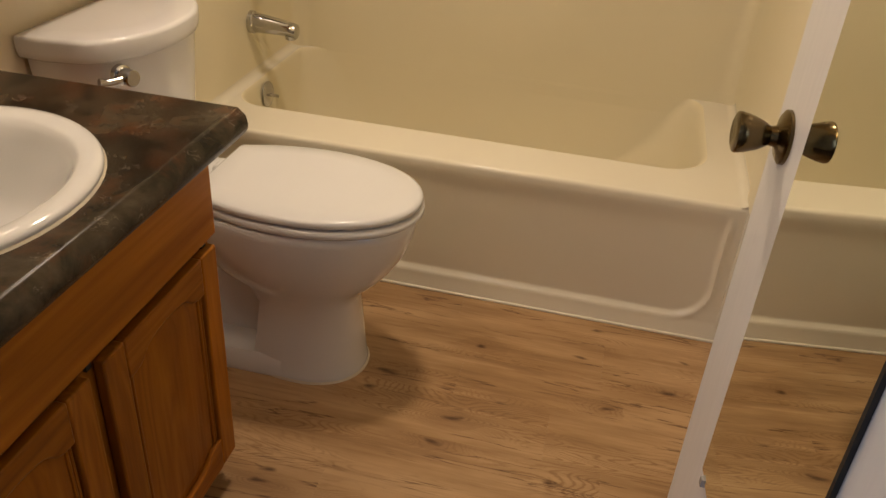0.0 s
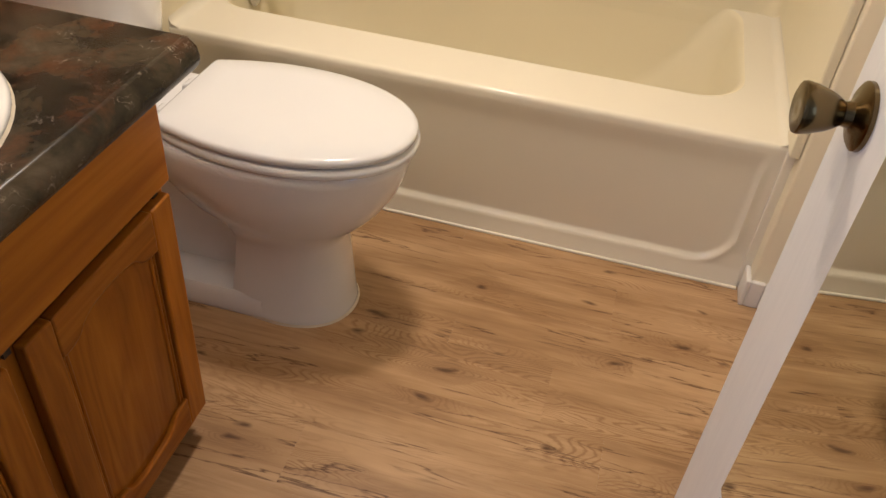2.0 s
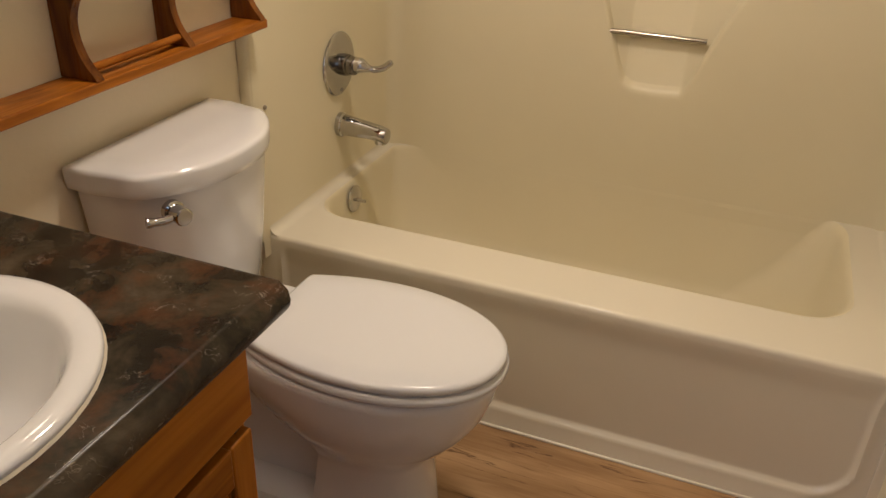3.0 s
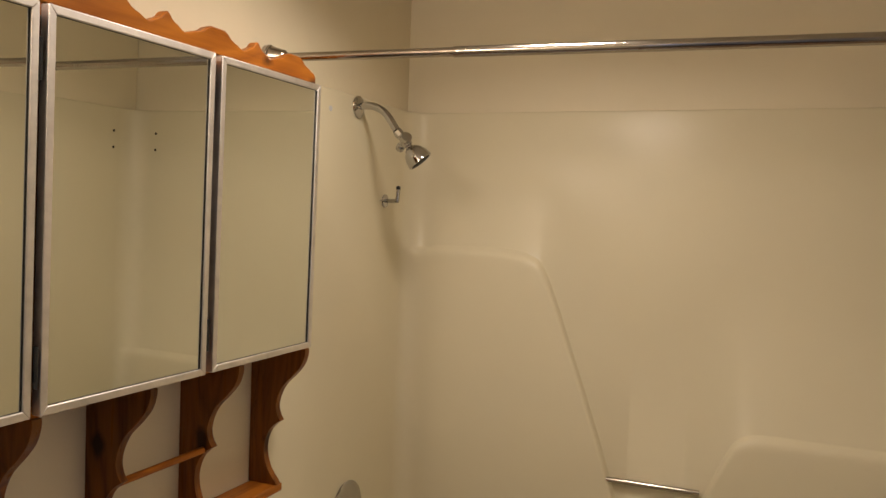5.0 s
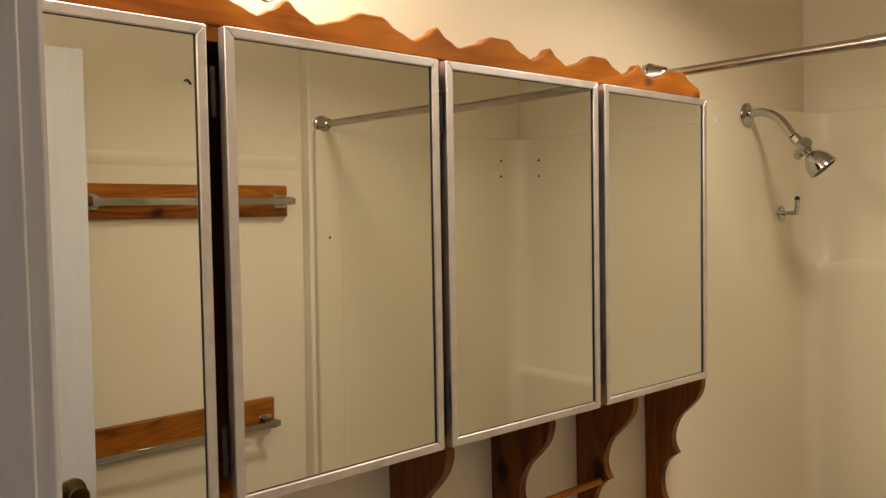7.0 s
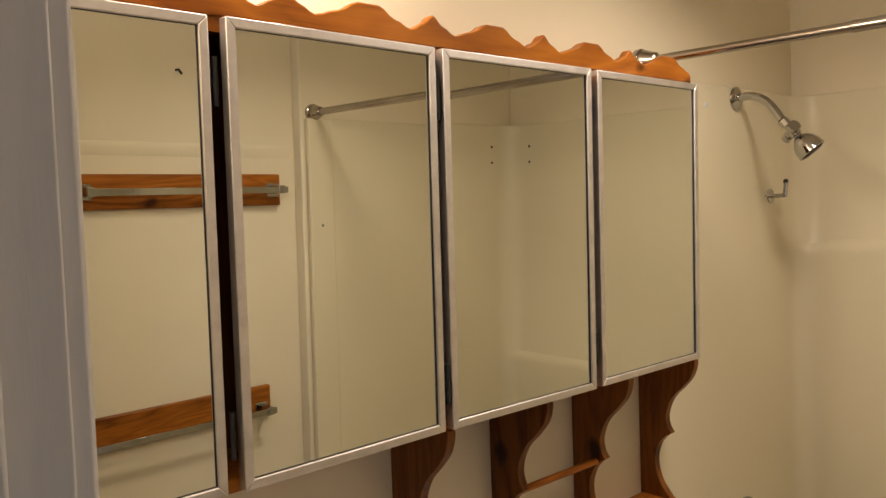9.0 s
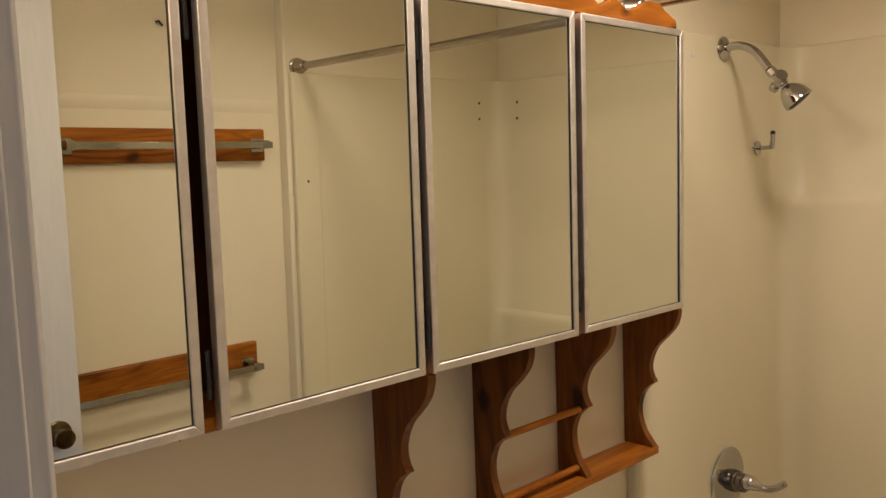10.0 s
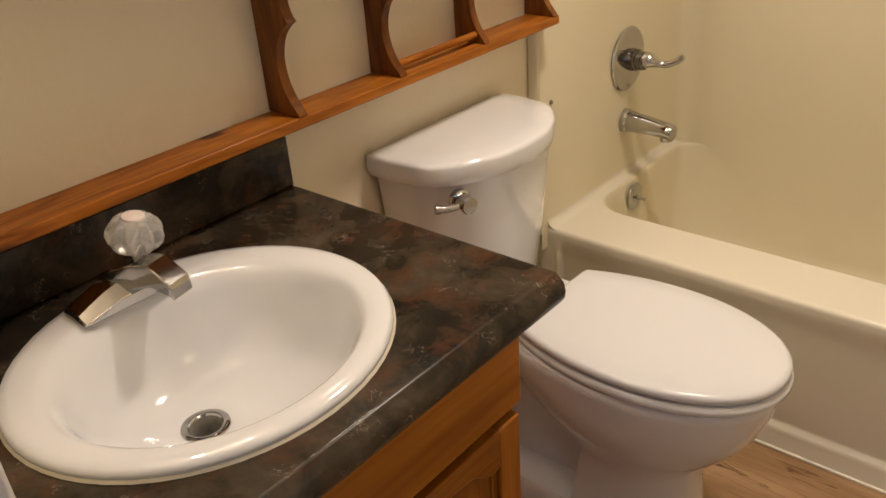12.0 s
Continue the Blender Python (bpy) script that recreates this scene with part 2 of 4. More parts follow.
    l.new(ramp(n, l, streak, ((0.3, (0.30,) * 3), (0.7, (0.42,) * 3))), p.inputs["Roughness"])
    p.inputs["Specular IOR Level"].default_value = 0.4
    bump(n, l, p, streak, 0.2, 0.0005)
    return m


OAK = floor_oak()
MAPLE = wood("honey_cabinet_wood", ((0.25, (0.150, 0.040, 0.003)), (0.5, (0.275, 0.090, 0.007)), (0.76, (0.405, 0.150, 0.015))), axis=2, fine=0.9, long=1.3, rings=11.0, wander=0.8, ring_mix=0.40, rough=0.38, rand=5.0, coat=0.05)
MAPLEH = wood("honey_rail_wood", ((0.25, (0.150, 0.040, 0.003)), (0.5, (0.275, 0.090, 0.007)), (0.76, (0.405, 0.150, 0.015))), axis=1, fine=0.9, rough=0.38, rand=5.0, coat=0.05)
PINEH = wood("stained_pine", ((0.34, (0.135, 0.034, 0.004)), (0.47, (0.285, 0.088, 0.010)), (0.70, (0.45, 0.155, 0.018))), axis=1, fine=1.3, long=1.2, rings=12.0, ring_mix=0.45, rough=0.34, rand=6.0, knots=0.5, knot_colour=(0.04, 0.010, 0.003), cracks=0.4, coat=0.03)
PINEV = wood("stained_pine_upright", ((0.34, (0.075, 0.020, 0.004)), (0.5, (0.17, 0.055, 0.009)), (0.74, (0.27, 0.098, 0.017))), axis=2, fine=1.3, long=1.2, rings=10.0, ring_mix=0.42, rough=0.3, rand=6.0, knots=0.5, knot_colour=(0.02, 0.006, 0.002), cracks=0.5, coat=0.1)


def laminate():
    m, n, l, p = material("dark_stone_laminate")
    v = coords(n, l)
    big = noise_tex(n, l, v, 11, 7, 0.64, 0.35)
    col = ramp(n, l, big, ((0.33, (0.008, 0.0065, 0.005)), (0.46, (0.024, 0.0185, 0.0125)), (0.58, (0.052, 0.040, 0.026)), (0.72, (0.085, 0.066, 0.044))))
    rust = ramp(n, l, noise_tex(n, l, v, 14, 6, 0.66, 0.4), ((0.50, (0, 0, 0)), (0.68, (1, 1, 1))))
    col = mixc(n, l, col, (0.125, 0.046, 0.020), nodes_math(n, l, "MULTIPLY", rust, 0.48))
    green = ramp(n, l, noise_tex(n, l, v, 13, 5, 0.6, 0.4), ((0.60, (0, 0, 0)), (0.75, (1, 1, 1))))
    col = mixc(n, l, col, (0.026, 0.028, 0.020), nodes_math(n, l, "MULTIPLY", green, 0.7))
    vein = noise_tex(n, l, v, 42, 3, 0.5, 1.6)
    vm = ramp(n, l, vein, ((0.485, (0, 0, 0)), (0.5, (1, 1, 1)), (0.515, (0, 0, 0))))
    sparse = ramp(n, l, noise_tex(n, l, v, 30, 2), ((0.58, (0, 0, 0)), (0.66, (1, 1, 1))))
    col = mixc(n, l, col, (0.50, 0.42, 0.34), nodes_math(n, l, "MULTIPLY", nodes_math(n, l, "MULTIPLY", vm, sparse), 0.34))
    l.new(col, p.inputs["Base Color"])
    p.inputs["Roughness"].default_value = 0.26
    p.inputs["Specular IOR Level"].default_value = 0.28
    bump(n, l, p, noise_tex(n, l, v, 200, 3), 0.15, 0.0005)
    return m


STONE = laminate()

# ---------------------------------------------------------------- mesh helpers


def link_mesh(name, bm, mat, smooth=True, bevel=0.0, segs=2, angle=35):
    bmesh.ops.recalc_face_normals(bm, faces=bm.faces)
    me = bpy.data.meshes.new(name)
    bm.to_mesh(me)
    bm.free()
    if mat:
        me.materials.append(mat)
    ob = new(name, me)
    if smooth:
        for f in me.polygons:
            f.use_smooth = True
        me.set_sharp_from_angle(angle=radians(angle))
    if bevel:
        b = ob.modifiers.new("bevel", "BEVEL")
        b.width, b.segments, b.limit_method, b.angle_limit = bevel, segs, "ANGLE", radians(40)
        b.harden_normals = False
    return ob


def thing(name, place, label, category, group="", kind=""):
    ob = new(name)
    ob.empty_display_size = 0.05
    ob.location = place
    return tagged(ob, label, category, group, kind)


def part(name, bm, mat, parent, label="", bevel=0.0, segs=2, angle=35, smooth=True):
    ob = link_mesh(name, bm, mat, smooth, bevel, segs, angle)
    base = Vector()
    up = parent
    while up:
        base += up.location
        up = up.parent
    for v in ob.data.vertices:
        v.co -= base
    ob.parent = parent
    return tagged(ob, label) if label else ob


def solo(name, bm, mat, label, category, kind="", group="", bevel=0.0, segs=2, angle=35, smooth=True):
    return tagged(link_mesh(name, bm, mat, smooth, bevel, segs, angle), label, category, group, kind)


def box(x0, x1, y0, y1, z0, z1, bm=None):
    bm = bm or bmesh.new()
    v = [bm.verts.new(c) for c in ((x0, y0, z0), (x1, y0, z0), (x1, y1, z0), (x0, y1, z0), (x0, y0, z1), (x1, y0, z1), (x1, y1, z1), (x0, y1, z1))]
    for f in ((3, 2, 1, 0), (4, 5, 6, 7), (0, 1, 5, 4), (1, 2, 6, 5), (2, 3, 7, 6), (3, 0, 4, 7)):
        bm.faces.new([v[i] for i in f])
    return bm


def loft(rings, bm=None, cap=(True, True), closed=True):
    """Skin between rings of equal length."""
    bm = bm or bmesh.new()
    vs = [[bm.verts.new(c) for c in r] for r in rings]
    n = len(rings[0])
    for a, b in zip(vs, vs[1:]):
        for i in range(n if closed else n - 1):
            bm.faces.new((a[i], a[(i + 1) % n], b[(i + 1) % n], b[i]))
    if cap[0]:
        bm.faces.new(list(reversed(vs[0])))
    if cap[1]:
        bm.faces.new(vs[-1])
    return bm


def prism(outline, axis, a, b, bm=None):
    """A flat outline pushed along an axis: outline in the two other axes, in x, y, z order."""
    def at(p, w):
        c = list(p)
        c.insert(axis, w)
        return tuple(c)
    return loft([[at(p, a) for p in outline], [at(p, b) for p in outline]], bm)


def basis(d):
    d = Vector(d).normalized()
    u = d.orthogonal().normalized()
    return d, u, d.cross(u)


def lathe(centre, axis, profile, n=32, bm=None, cap=(True, True)):
    """profile: (distance along the axis, radius)."""
    d, u, w = basis(axis)
    c = Vector(centre)
    rings = [[c + d * h + (u * math.cos(2 * math.pi * i / n) + w * math.sin(2 * math.pi * i / n)) * max(r, 1e-4) for i in range(n)] for h, r in profile]
    return loft(rings, bm, cap)


def tube(points, radius, n=14, bm=None):
    pts = [Vector(p) for p in points]
    rad = radius if isinstance(radius, (list, tuple)) else [radius] * len(pts)
    rings = []
    u = None
    for i, p in enumerate(pts):
        d = (pts[min(i + 1, len(pts) - 1)] - pts[max(i - 1, 0)]).normalized()
        u = d.orthogonal().normalized() if u is None else (u - d * u.dot(d)).normalized()
        w = d.cross(u)
        rings.append([p + (u * math.cos(2 * math.pi * k / n) + w * math.sin(2 * math.pi * k / n)) * rad[i] for k in range(n)])
    return loft(rings, bm)


def spline(points, steps=6):
    """A smooth line through the points."""
    pts = [Vector(p) for p in points]
    out = []
    for i in range(len(pts) - 1):
        a, b, c, d = pts[max(i - 1, 0)], pts[i], pts[i + 1], pts[min(i + 2, len(pts) - 1)]
        for k in range(steps):
            t = k / steps
            out.append(0.5 * (2 * b + (c - a) * t + (2 * a - 5 * b + 4 * c - d) * t * t + (3 * b - a - 3 * c + d) * t ** 3))
    return out + [pts[-1]]


def rounded(x0, x1, y0, y1, radii, z, n=8):
    """A ring round a rectangle with its corners rounded: radii at (x0,y0), (x1,y0), (x1,y1), (x0,y1)."""
    out = []
    for (cx, cy, a0), r in zip(((x0, y0, 180), (x1, y0, 270), (x1, y1, 0), (x0, y1, 90)), radii):
        rx, ry = r if isinstance(r, tuple) else (r, r)
        ox, oy = cx + (rx if cx == x0 else -rx), cy + (ry if cy == y0 else -ry)
        out += [(ox + rx * math.cos(radians(a0 + 90 * k / n)), oy + ry * math.sin(radians(a0 + 90 * k / n)), z) for k in range(n + 1)]
    return out


# ---------------------------------------------------------------- the room
WALL, BACK, RIGHT, TOP = -0.03, 2.775, 1.527, 2.36
DOORY0, DOORY1, JAMB, HINGE = 0.390, 0.518, 0.588, 1.365
APRON = 2.0

bm = box(WALL - 0.12, WALL, DOORY0, BACK + 0.12, 0, TOP)
solo("wall_west", bm, PAINT, "cream painted bathroom wall behind the toilet and vanity", "wall", "structure", smooth=False)
bm = box(WALL, RIGHT + 0.12, BACK, BACK + 0.12, 0, TOP)
solo("wall_north", bm, PAINT, "cream painted wall above the bathtub surround", "wall", "structure", smooth=False)
bm = box(RIGHT, RIGHT + 0.12, DOORY0, BACK, 0, TOP)
wall_east = solo("wall_east", bm, PAINT, "cream painted wall with the towel rails", "wall", "structure", smooth=False)
bm = box(1.482, RIGHT, 1.942, BACK, 0, TOP)
solo("wall_return", bm, PAINT, "cream painted wall return beside the bathtub", "wall", "structure", bevel=0.006, segs=3)
bm = box(-0.15, JAMB - 0.02, DOORY0, DOORY1, 0, TOP)
box(HINGE + 0.02, RIGHT + 0.12, DOORY0, DOORY1, 0, TOP, bm)
box(JAMB - 0.02, HINGE + 0.02, DOORY0, DOORY1, 2.06, TOP, bm)
solo("wall_south", bm, PAINT, "cream painted wall with the bathroom doorway", "wall", "structure", smooth=False)
bm = box(-0.15, RIGHT + 0.12, DOORY0, BACK + 0.12, TOP, TOP + 0.08)
solo("ceiling", bm, CEIL, "off-white textured bathroom ceiling", "ceiling", "structure", smooth=False)
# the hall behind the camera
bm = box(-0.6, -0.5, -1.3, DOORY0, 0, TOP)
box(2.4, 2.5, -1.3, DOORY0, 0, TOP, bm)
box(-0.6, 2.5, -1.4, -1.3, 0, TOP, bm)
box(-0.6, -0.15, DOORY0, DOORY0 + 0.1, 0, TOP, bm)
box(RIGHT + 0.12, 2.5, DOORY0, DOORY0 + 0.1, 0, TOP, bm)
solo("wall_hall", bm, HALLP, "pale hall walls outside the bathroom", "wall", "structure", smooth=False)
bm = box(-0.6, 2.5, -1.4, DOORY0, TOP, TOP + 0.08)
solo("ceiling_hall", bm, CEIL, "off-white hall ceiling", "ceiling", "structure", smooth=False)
bm = box(-0.6, 2.5, -1.4, BACK + 0.12, -0.12, -0.008)
floor = solo("floor", bm, plain("dark_subfloor", (0.10, 0.06, 0.035), 0.7), "light oak vinyl plank floor", "floor", "structure", smooth=False)

# door jambs with stops
frame_1 = thing("door_frame", (JAMB, DOORY0, 0), "white painted wooden door frame", "door frame", kind="structure")
bm = prism([(JAMB - 0.02, DOORY0 - 0.01), (JAMB, DOORY0 - 0.01), (JAMB, DOORY1), (JAMB - 0.02, DOORY1)], 2, 0, 2.045)
part("jamb", bm, DOORW, frame_1, bevel=0.002)
CASING = [(JAMB - 0.042, DOORY1 + 0.0005), (JAMB - 0.042, DOORY1 + 0.008), (JAMB - 0.038, DOORY1 + 0.011), (JAMB - 0.026, DOORY1 + 0.012), (JAMB - 0.014, DOORY1 + 0.0145), (JAMB - 0.009, DOORY1 + 0.014), (JAMB - 0.006, DOORY1 + 0.011), (JAMB - 0.006, DOORY1 + 0.0005)]
part("inner_casing", prism(CASING, 2, 0, 2.1), DOORW, frame_1, "moulded white casing", bevel=0.001)
part("jamb", box(HINGE, HINGE + 0.02, DOORY0 - 0.01, DOORY1 + 0.004, 0, 2.045), DOORW, frame_1, bevel=0.003)
part("head_jamb", box(JAMB - 0.02, HINGE + 0.02, DOORY0 - 0.01, DOORY1 + 0.004, 2.045, 2.062), DOORW, frame_1, bevel=0.002)
part("stop", box(JAMB, JAMB + 0.011, DOORY0 + 0.04, DOORY1 - 0.036, 0, 2.045), DOORW, frame_1, bevel=0.003)
part("casing", prism([(JAMB - 0.075, DOORY0 - 0.024), (JAMB - 0.008, DOORY0 - 0.024), (JAMB - 0.008, DOORY0 - 0.0101), (JAMB - 0.075, DOORY0 - 0.0101)], 2, 0, 2.1), DOORW, frame_1, bevel=0.004)

# baseboards that wrap the wall return
base = thing("baseboard", (1.5, 1.9, 0), "white painted baseboard wrapping the wall return", "baseboard", kind="structure")
part("board", box(1.470, 1.482, 1.930, 1.9935, 0, 0.076), TRIM, base, bevel=0.004, segs=3)
part("board", box(1.482, 1.515, 1.930, 1.942, 0, 0.076), TRIM, base, bevel=0.004, segs=3)
part("board", box(1.515, 1.527, 0.52, 1.942, 0, 0.076), TRIM, base, bevel=0.004, segs=3)

# ---------------------------------------------------------------- bathtub and surround
SX0, SX1, SY, SZ, RIM = 0.0, 1.466, 2.752, 1.898, 0.397
tub = thing("bathtub", (0.73, 2.36, 0), "cream gelcoat alcove bathtub with panelled apron", "bathtub")


def soft(k):
    return (0.09, 0.12, (0.14 * k, 0.27 * k), (0.26 * k, 0.12 * k))


def deck():
    rb, y0, y1 = (0.002, 0.002, 0.002, 0.002), APRON, SY + 0.01
    edge = ((0.002, -0.0245), (0.002, -0.011), (0.0032, -0.0058), (0.0060, -0.0020), (0.0095, -0.0003), (0.012, 0.0), (0.020, 0.0))
    rings = [rounded(SX0, SX1, y0 + d, y1, rb, RIM + h) for d, h in edge]
    rings += [rounded(0.024 - e, 1.376 + e, 2.165 - e, 2.7215, soft(0.30), RIM) for e in (0.012, 0.003)]
    rings += [rounded(0.024, 1.376, 2.165, 2.7210, soft(0.30), RIM), rounded(0.026, 1.3735, 2.168, 2.7205, soft(0.31), RIM - 0.0005)]
    return loft(rings, None, (False, False))


def tub_body():
    rows = ((0.026, 1.3735, 2.168, 2.7205, 0.31, RIM - 0.0005), (0.029, 1.369, 2.173, 2.7200, 0.33, RIM - 0.003), (0.0315, 1.363, 2.178, 2.7195, 0.36, RIM - 0.009), (0.034, 1.358, 2.183, 2.7190, 0.40, RIM - 0.022),
            (0.037, 1.350, 2.187, 2.718, 0.48, RIM - 0.045), (0.040, 1.343, 2.191, 2.716, 0.57, RIM - 0.075), (0.046, 1.325, 2.200, 2.711, 0.74, RIM - 0.14), (0.058, 1.29, 2.212, 2.702, 0.9, RIM - 0.20), (0.075, 1.25, 2.225, 2.690, 1.0, 0.14), (0.095, 1.215, 2.245, 2.672, 1.0, 0.10), (0.13, 1.16, 2.275, 2.64, 1.0, 0.085))
    return loft([rounded(x0, x1, a, b, soft(k), z) for x0, x1, a, b, k, z in rows], None, (False, True))


part("deck", deck(), TUBM, tub, angle=60)
part("basin", tub_body(), SURR, tub, angle=60)


def apron():
    """Apron with a rounded raised line round a field that is set back."""
    nx, nz, top = 240, 60, RIM - 0.024

    def step(u):
        u = max(0.0, min(1.0, u))
        return u * u * (3 - 2 * u)

    def depth(x, z):
        px, pz, r = abs(x - 0.731) - (0.701 - 0.10), abs(z - 0.80) - (0.748 - 0.10), 0.10
        d = math.hypot(max(px, 0), max(pz, 0)) + min(max(px, pz), 0) - r
        lip = math.exp(-(d / 0.0055) ** 2)
        fade = step((top - z) / 0.05)
        foot = step(d / 0.006) * step((0.10 - z) / 0.04)
        flare = max(0.0, 1.0 - z / 0.052)
        return APRON + 0.002 - 0.0045 * lip * fade + 0.006 * step((-d - 0.002) / 0.012) * fade - foot * (0.0035 + 0.010 * flare)
    rows = []
    for j in range(nz + 1):
        z = 0.001 + (top - 0.001) * j / nz
        rows.append([(SX0 + (SX1 - SX0) * i / nx, depth(SX0 + (SX1 - SX0) * i / nx, z), z) for i in range(nx + 1)])
    return loft(rows, None, (False, False), closed=False)


part("apron", apron(), TUBM, tub, angle=50)
part("end_flange", box(SX1 - 0.004, 1.4845, 1.994, 2.052, 0.001, RIM), TUBM, tub, bevel=0.004, segs=4)
part("end_flange", box(WALL + 0.001, 0.0035, 2.0026, 2.03, 0.001, RIM - 0.004), TUBM, tub, bevel=0.001)


def cove(x, s, y0, y1, r=0.022):
    """Hollow fillet where the deck turns up into an end wall."""
    arc = [(x + s * (r - r * math.cos(radians(a))), RIM + r - r * math.sin(radians(a))) for a in range(0, 91, 15)]
    return prism(arc + [(x - s * 0.002, RIM - 0.002)], 1, y0, y1)


part("cove", cove(SX0, 1, 2.004, SY - 0.02), TUBM, tub, angle=50)
part("cove", cove(SX1, -1, 2.004, SY - 0.02), TUBM, tub, angle=50)
part("caulk_bead", tube([(SX0 + 0.01, APRON - 0.011, 0.002), (0.5, APRON - 0.013, 0.003), (1.0, APRON - 0.012, 0.002), (1.466, APRON - 0.013, 0.003)], 0.0045, 8), CAULK, tub)

surround = thing("tub_surround", (0.73, 2.7, RIM), "glossy cream moulded fibreglass tub surround", "tub surround")


def shelf_line():
    """Upper edge of the proud lower back: high shelf, valley with soap ledge, lower shelf."""
    key = [(0.0, 1.478), (0.12, 1.488), (0.30, 1.488), (0.40, 1.472), (0.455, 1.42), (0.535, 1.216), (0.63, 0.955), (0.70, 0.745), (0.725, 0.706), (0.765, 0.697), (0.85, 0.699), (0.885, 0.715), (0.935, 0.84), (0.985, 0.955), (1.02, 1.0), (1.075, 1.015), (1.20, 1.014), (1.36, 1.012), (1.466, 1.010)]
    return [(p.x, p.y) for p in spline([(a, b, 0) for a, b in key], 6)]


def shell():
    """One moulded skin round three sides of the tub, with soft corners."""
    r = 0.075
    plan = [((SX0, y), (1, 0), 0.0, 0.0) for y in (1.975, 1.985, 2.05, 2.15, 2.3, 2.45, 2.6)]
    for k in range(9):
        a = radians(180 - 90 * k / 8)
        plan.append(((SX0 + r + r * math.cos(a), SY - r + r * math.sin(a)), (-math.cos(a), -math.sin(a)), k / 8, None))
    for x, z in shelf_line():
        if r + 0.004 < x < SX1 - r - 0.004:
            plan.append(((x, SY), (0, -1), 1.0, z))
    for k in range(9):
        a = radians(90 - 90 * k / 8)
        plan.append(((SX1 - r + r * math.cos(a), SY - r + r * math.sin(a)), (-math.cos(a), -math.sin(a)), 1 - k / 8, None))
    plan += [((SX1, y), (-1, 0), 0.0, None) for y in (2.6, 2.45, 2.3, 2.15, 2.05, 2.008, 1.996)]
    rows = []
    steps = ((0.0, 0.0), (0.004, 0.16), (0.009, 0.42), (0.015, 0.68), (0.022, 0.86), (0.032, 0.96), (0.045, 1.0))
    for i, (p, nrm, w, z) in enumerate(plan):
        z = z or (1.48 if p[0] < 0.7 else 1.011)
        w = w * w * (3 - 2 * w)
        col = []

        def at(out, h):
            col.append((p[0] + nrm[0] * out, p[1] + nrm[1] * out, h))
        at(0.0350 * w, RIM - 0.055)
        at(0.0325 * w, RIM - 0.012)
        at(0.030 * w, RIM + 0.05)
        at(0.027 * w, (RIM + 0.05 + z - 0.045) / 2)
        for drop, k in reversed(steps):
            at(0.024 * k * w, z - drop)
        at(0.0, (z + SZ) / 2)
        at(0.0, SZ - 0.006)
        at(-0.002, SZ - 0.001)
        at(-0.029, SZ)
        rows.append(col)
    return loft(rows, None, (False, False), closed=False)


part("moulded_shell", shell(), SURR, surround, angle=75)
part("front_edge", prism([(WALL + 0.001, 1.966), (-0.012, 1.966), (-0.004, 1.969), (-0.0002, 1.976), (-0.0002, 1.990), (WALL + 0.001, 1.990)], 2, RIM - 0.01, SZ), SURR, surround, bevel=0.002, angle=50)

part("end_flange", box(SX1 - 0.006, 1.4815, 1.957, 2.058, RIM + 0.001, SZ - 0.003), SURR, surround, bevel=0.005, segs=4)

# ---------------------------------------------------------------- chrome on the wet wall
valve = thing("shower_valve", (0, 2.383, 0.739), "chrome round shower valve with lever handle", "shower valve")
part("escutcheon", lathe((0.001, 2.383, 0.739), (1, 0, 0), ((0, 0.085), (0.003, 0.0862), (0.006, 0.0845), (0.0085, 0.080), (0.0095, 0.073), (0.0125, 0.055), (0.0150, 0.030)), 48), CHROME, valve)
part("collar", lathe((0.012, 2.383, 0.739), (1, 0, 0), ((0, 0.030), (0.022, 0.029), (0.024, 0.025), (0.040, 0.025), (0.044, 0.023)), 28), REFLCH, valve, "chrome sleeve coloured dark for its reflections")
part("handle", tube(spline([(0.05, 2.383, 0.742), (0.068, 2.385, 0.742), (0.085, 2.388, 0.737), (0.105, 2.395, 0.733), (0.128, 2.402, 0.740), (0.150, 2.408, 0.757)], 4),
     [0.021] * 5 + [0.019, 0.017, 0.015, 0.013, 0.011] + [0.009] * 10 + [0.007], 14), CHROME, valve)
part("screw", lathe((0.0105, 2.383, 0.668), (1, 0, 0), ((0, 0.006), (0.003, 0.005)), 12), SCREW, valve)

spout = thing("tub_spout", (0, 2.383, 0.567), "chrome tub spout with lift diverter", "tub spout")


def spout_body():
    rings = []
    for x, ry, rz, dz in ((0.0, 0.031, 0.034, 0), (0.012, 0.031, 0.034, 0), (0.016, 0.027, 0.030, 0), (0.09, 0.024, 0.024, -0.004), (0.125, 0.0235, 0.0225, -0.008), (0.143, 0.023, 0.0215, -0.011), (0.1475, 0.0215, 0.020, -0.0125), (0.1490, 0.017, 0.016, -0.014)):
        rings.append([(x + 0.001, 2.383 + ry * math.cos(2 * math.pi * k / 24), 0.567 + dz + rz * math.sin(2 * math.pi * k / 24)) for k in range(24)])
    return loft(rings)


part("body", spout_body(), CHROME, spout)
part("outlet", lathe((0.128, 2.383, 0.547), (0, 0, -1), ((0, 0.0175), (0.016, 0.0165), (0.016, 0.013), (0.010, 0.0125)), 20), CHROME, spout)
# Black disc on the closed outlet paints the shade inside the mouth.
part("mouth", lathe((0.128, 2.383, 0.5365), (0, 0, 1), ((0, 0.0123), (0.001, 0.012)), 18), BLACK, spout, "black disc for the shade inside the spout mouth")

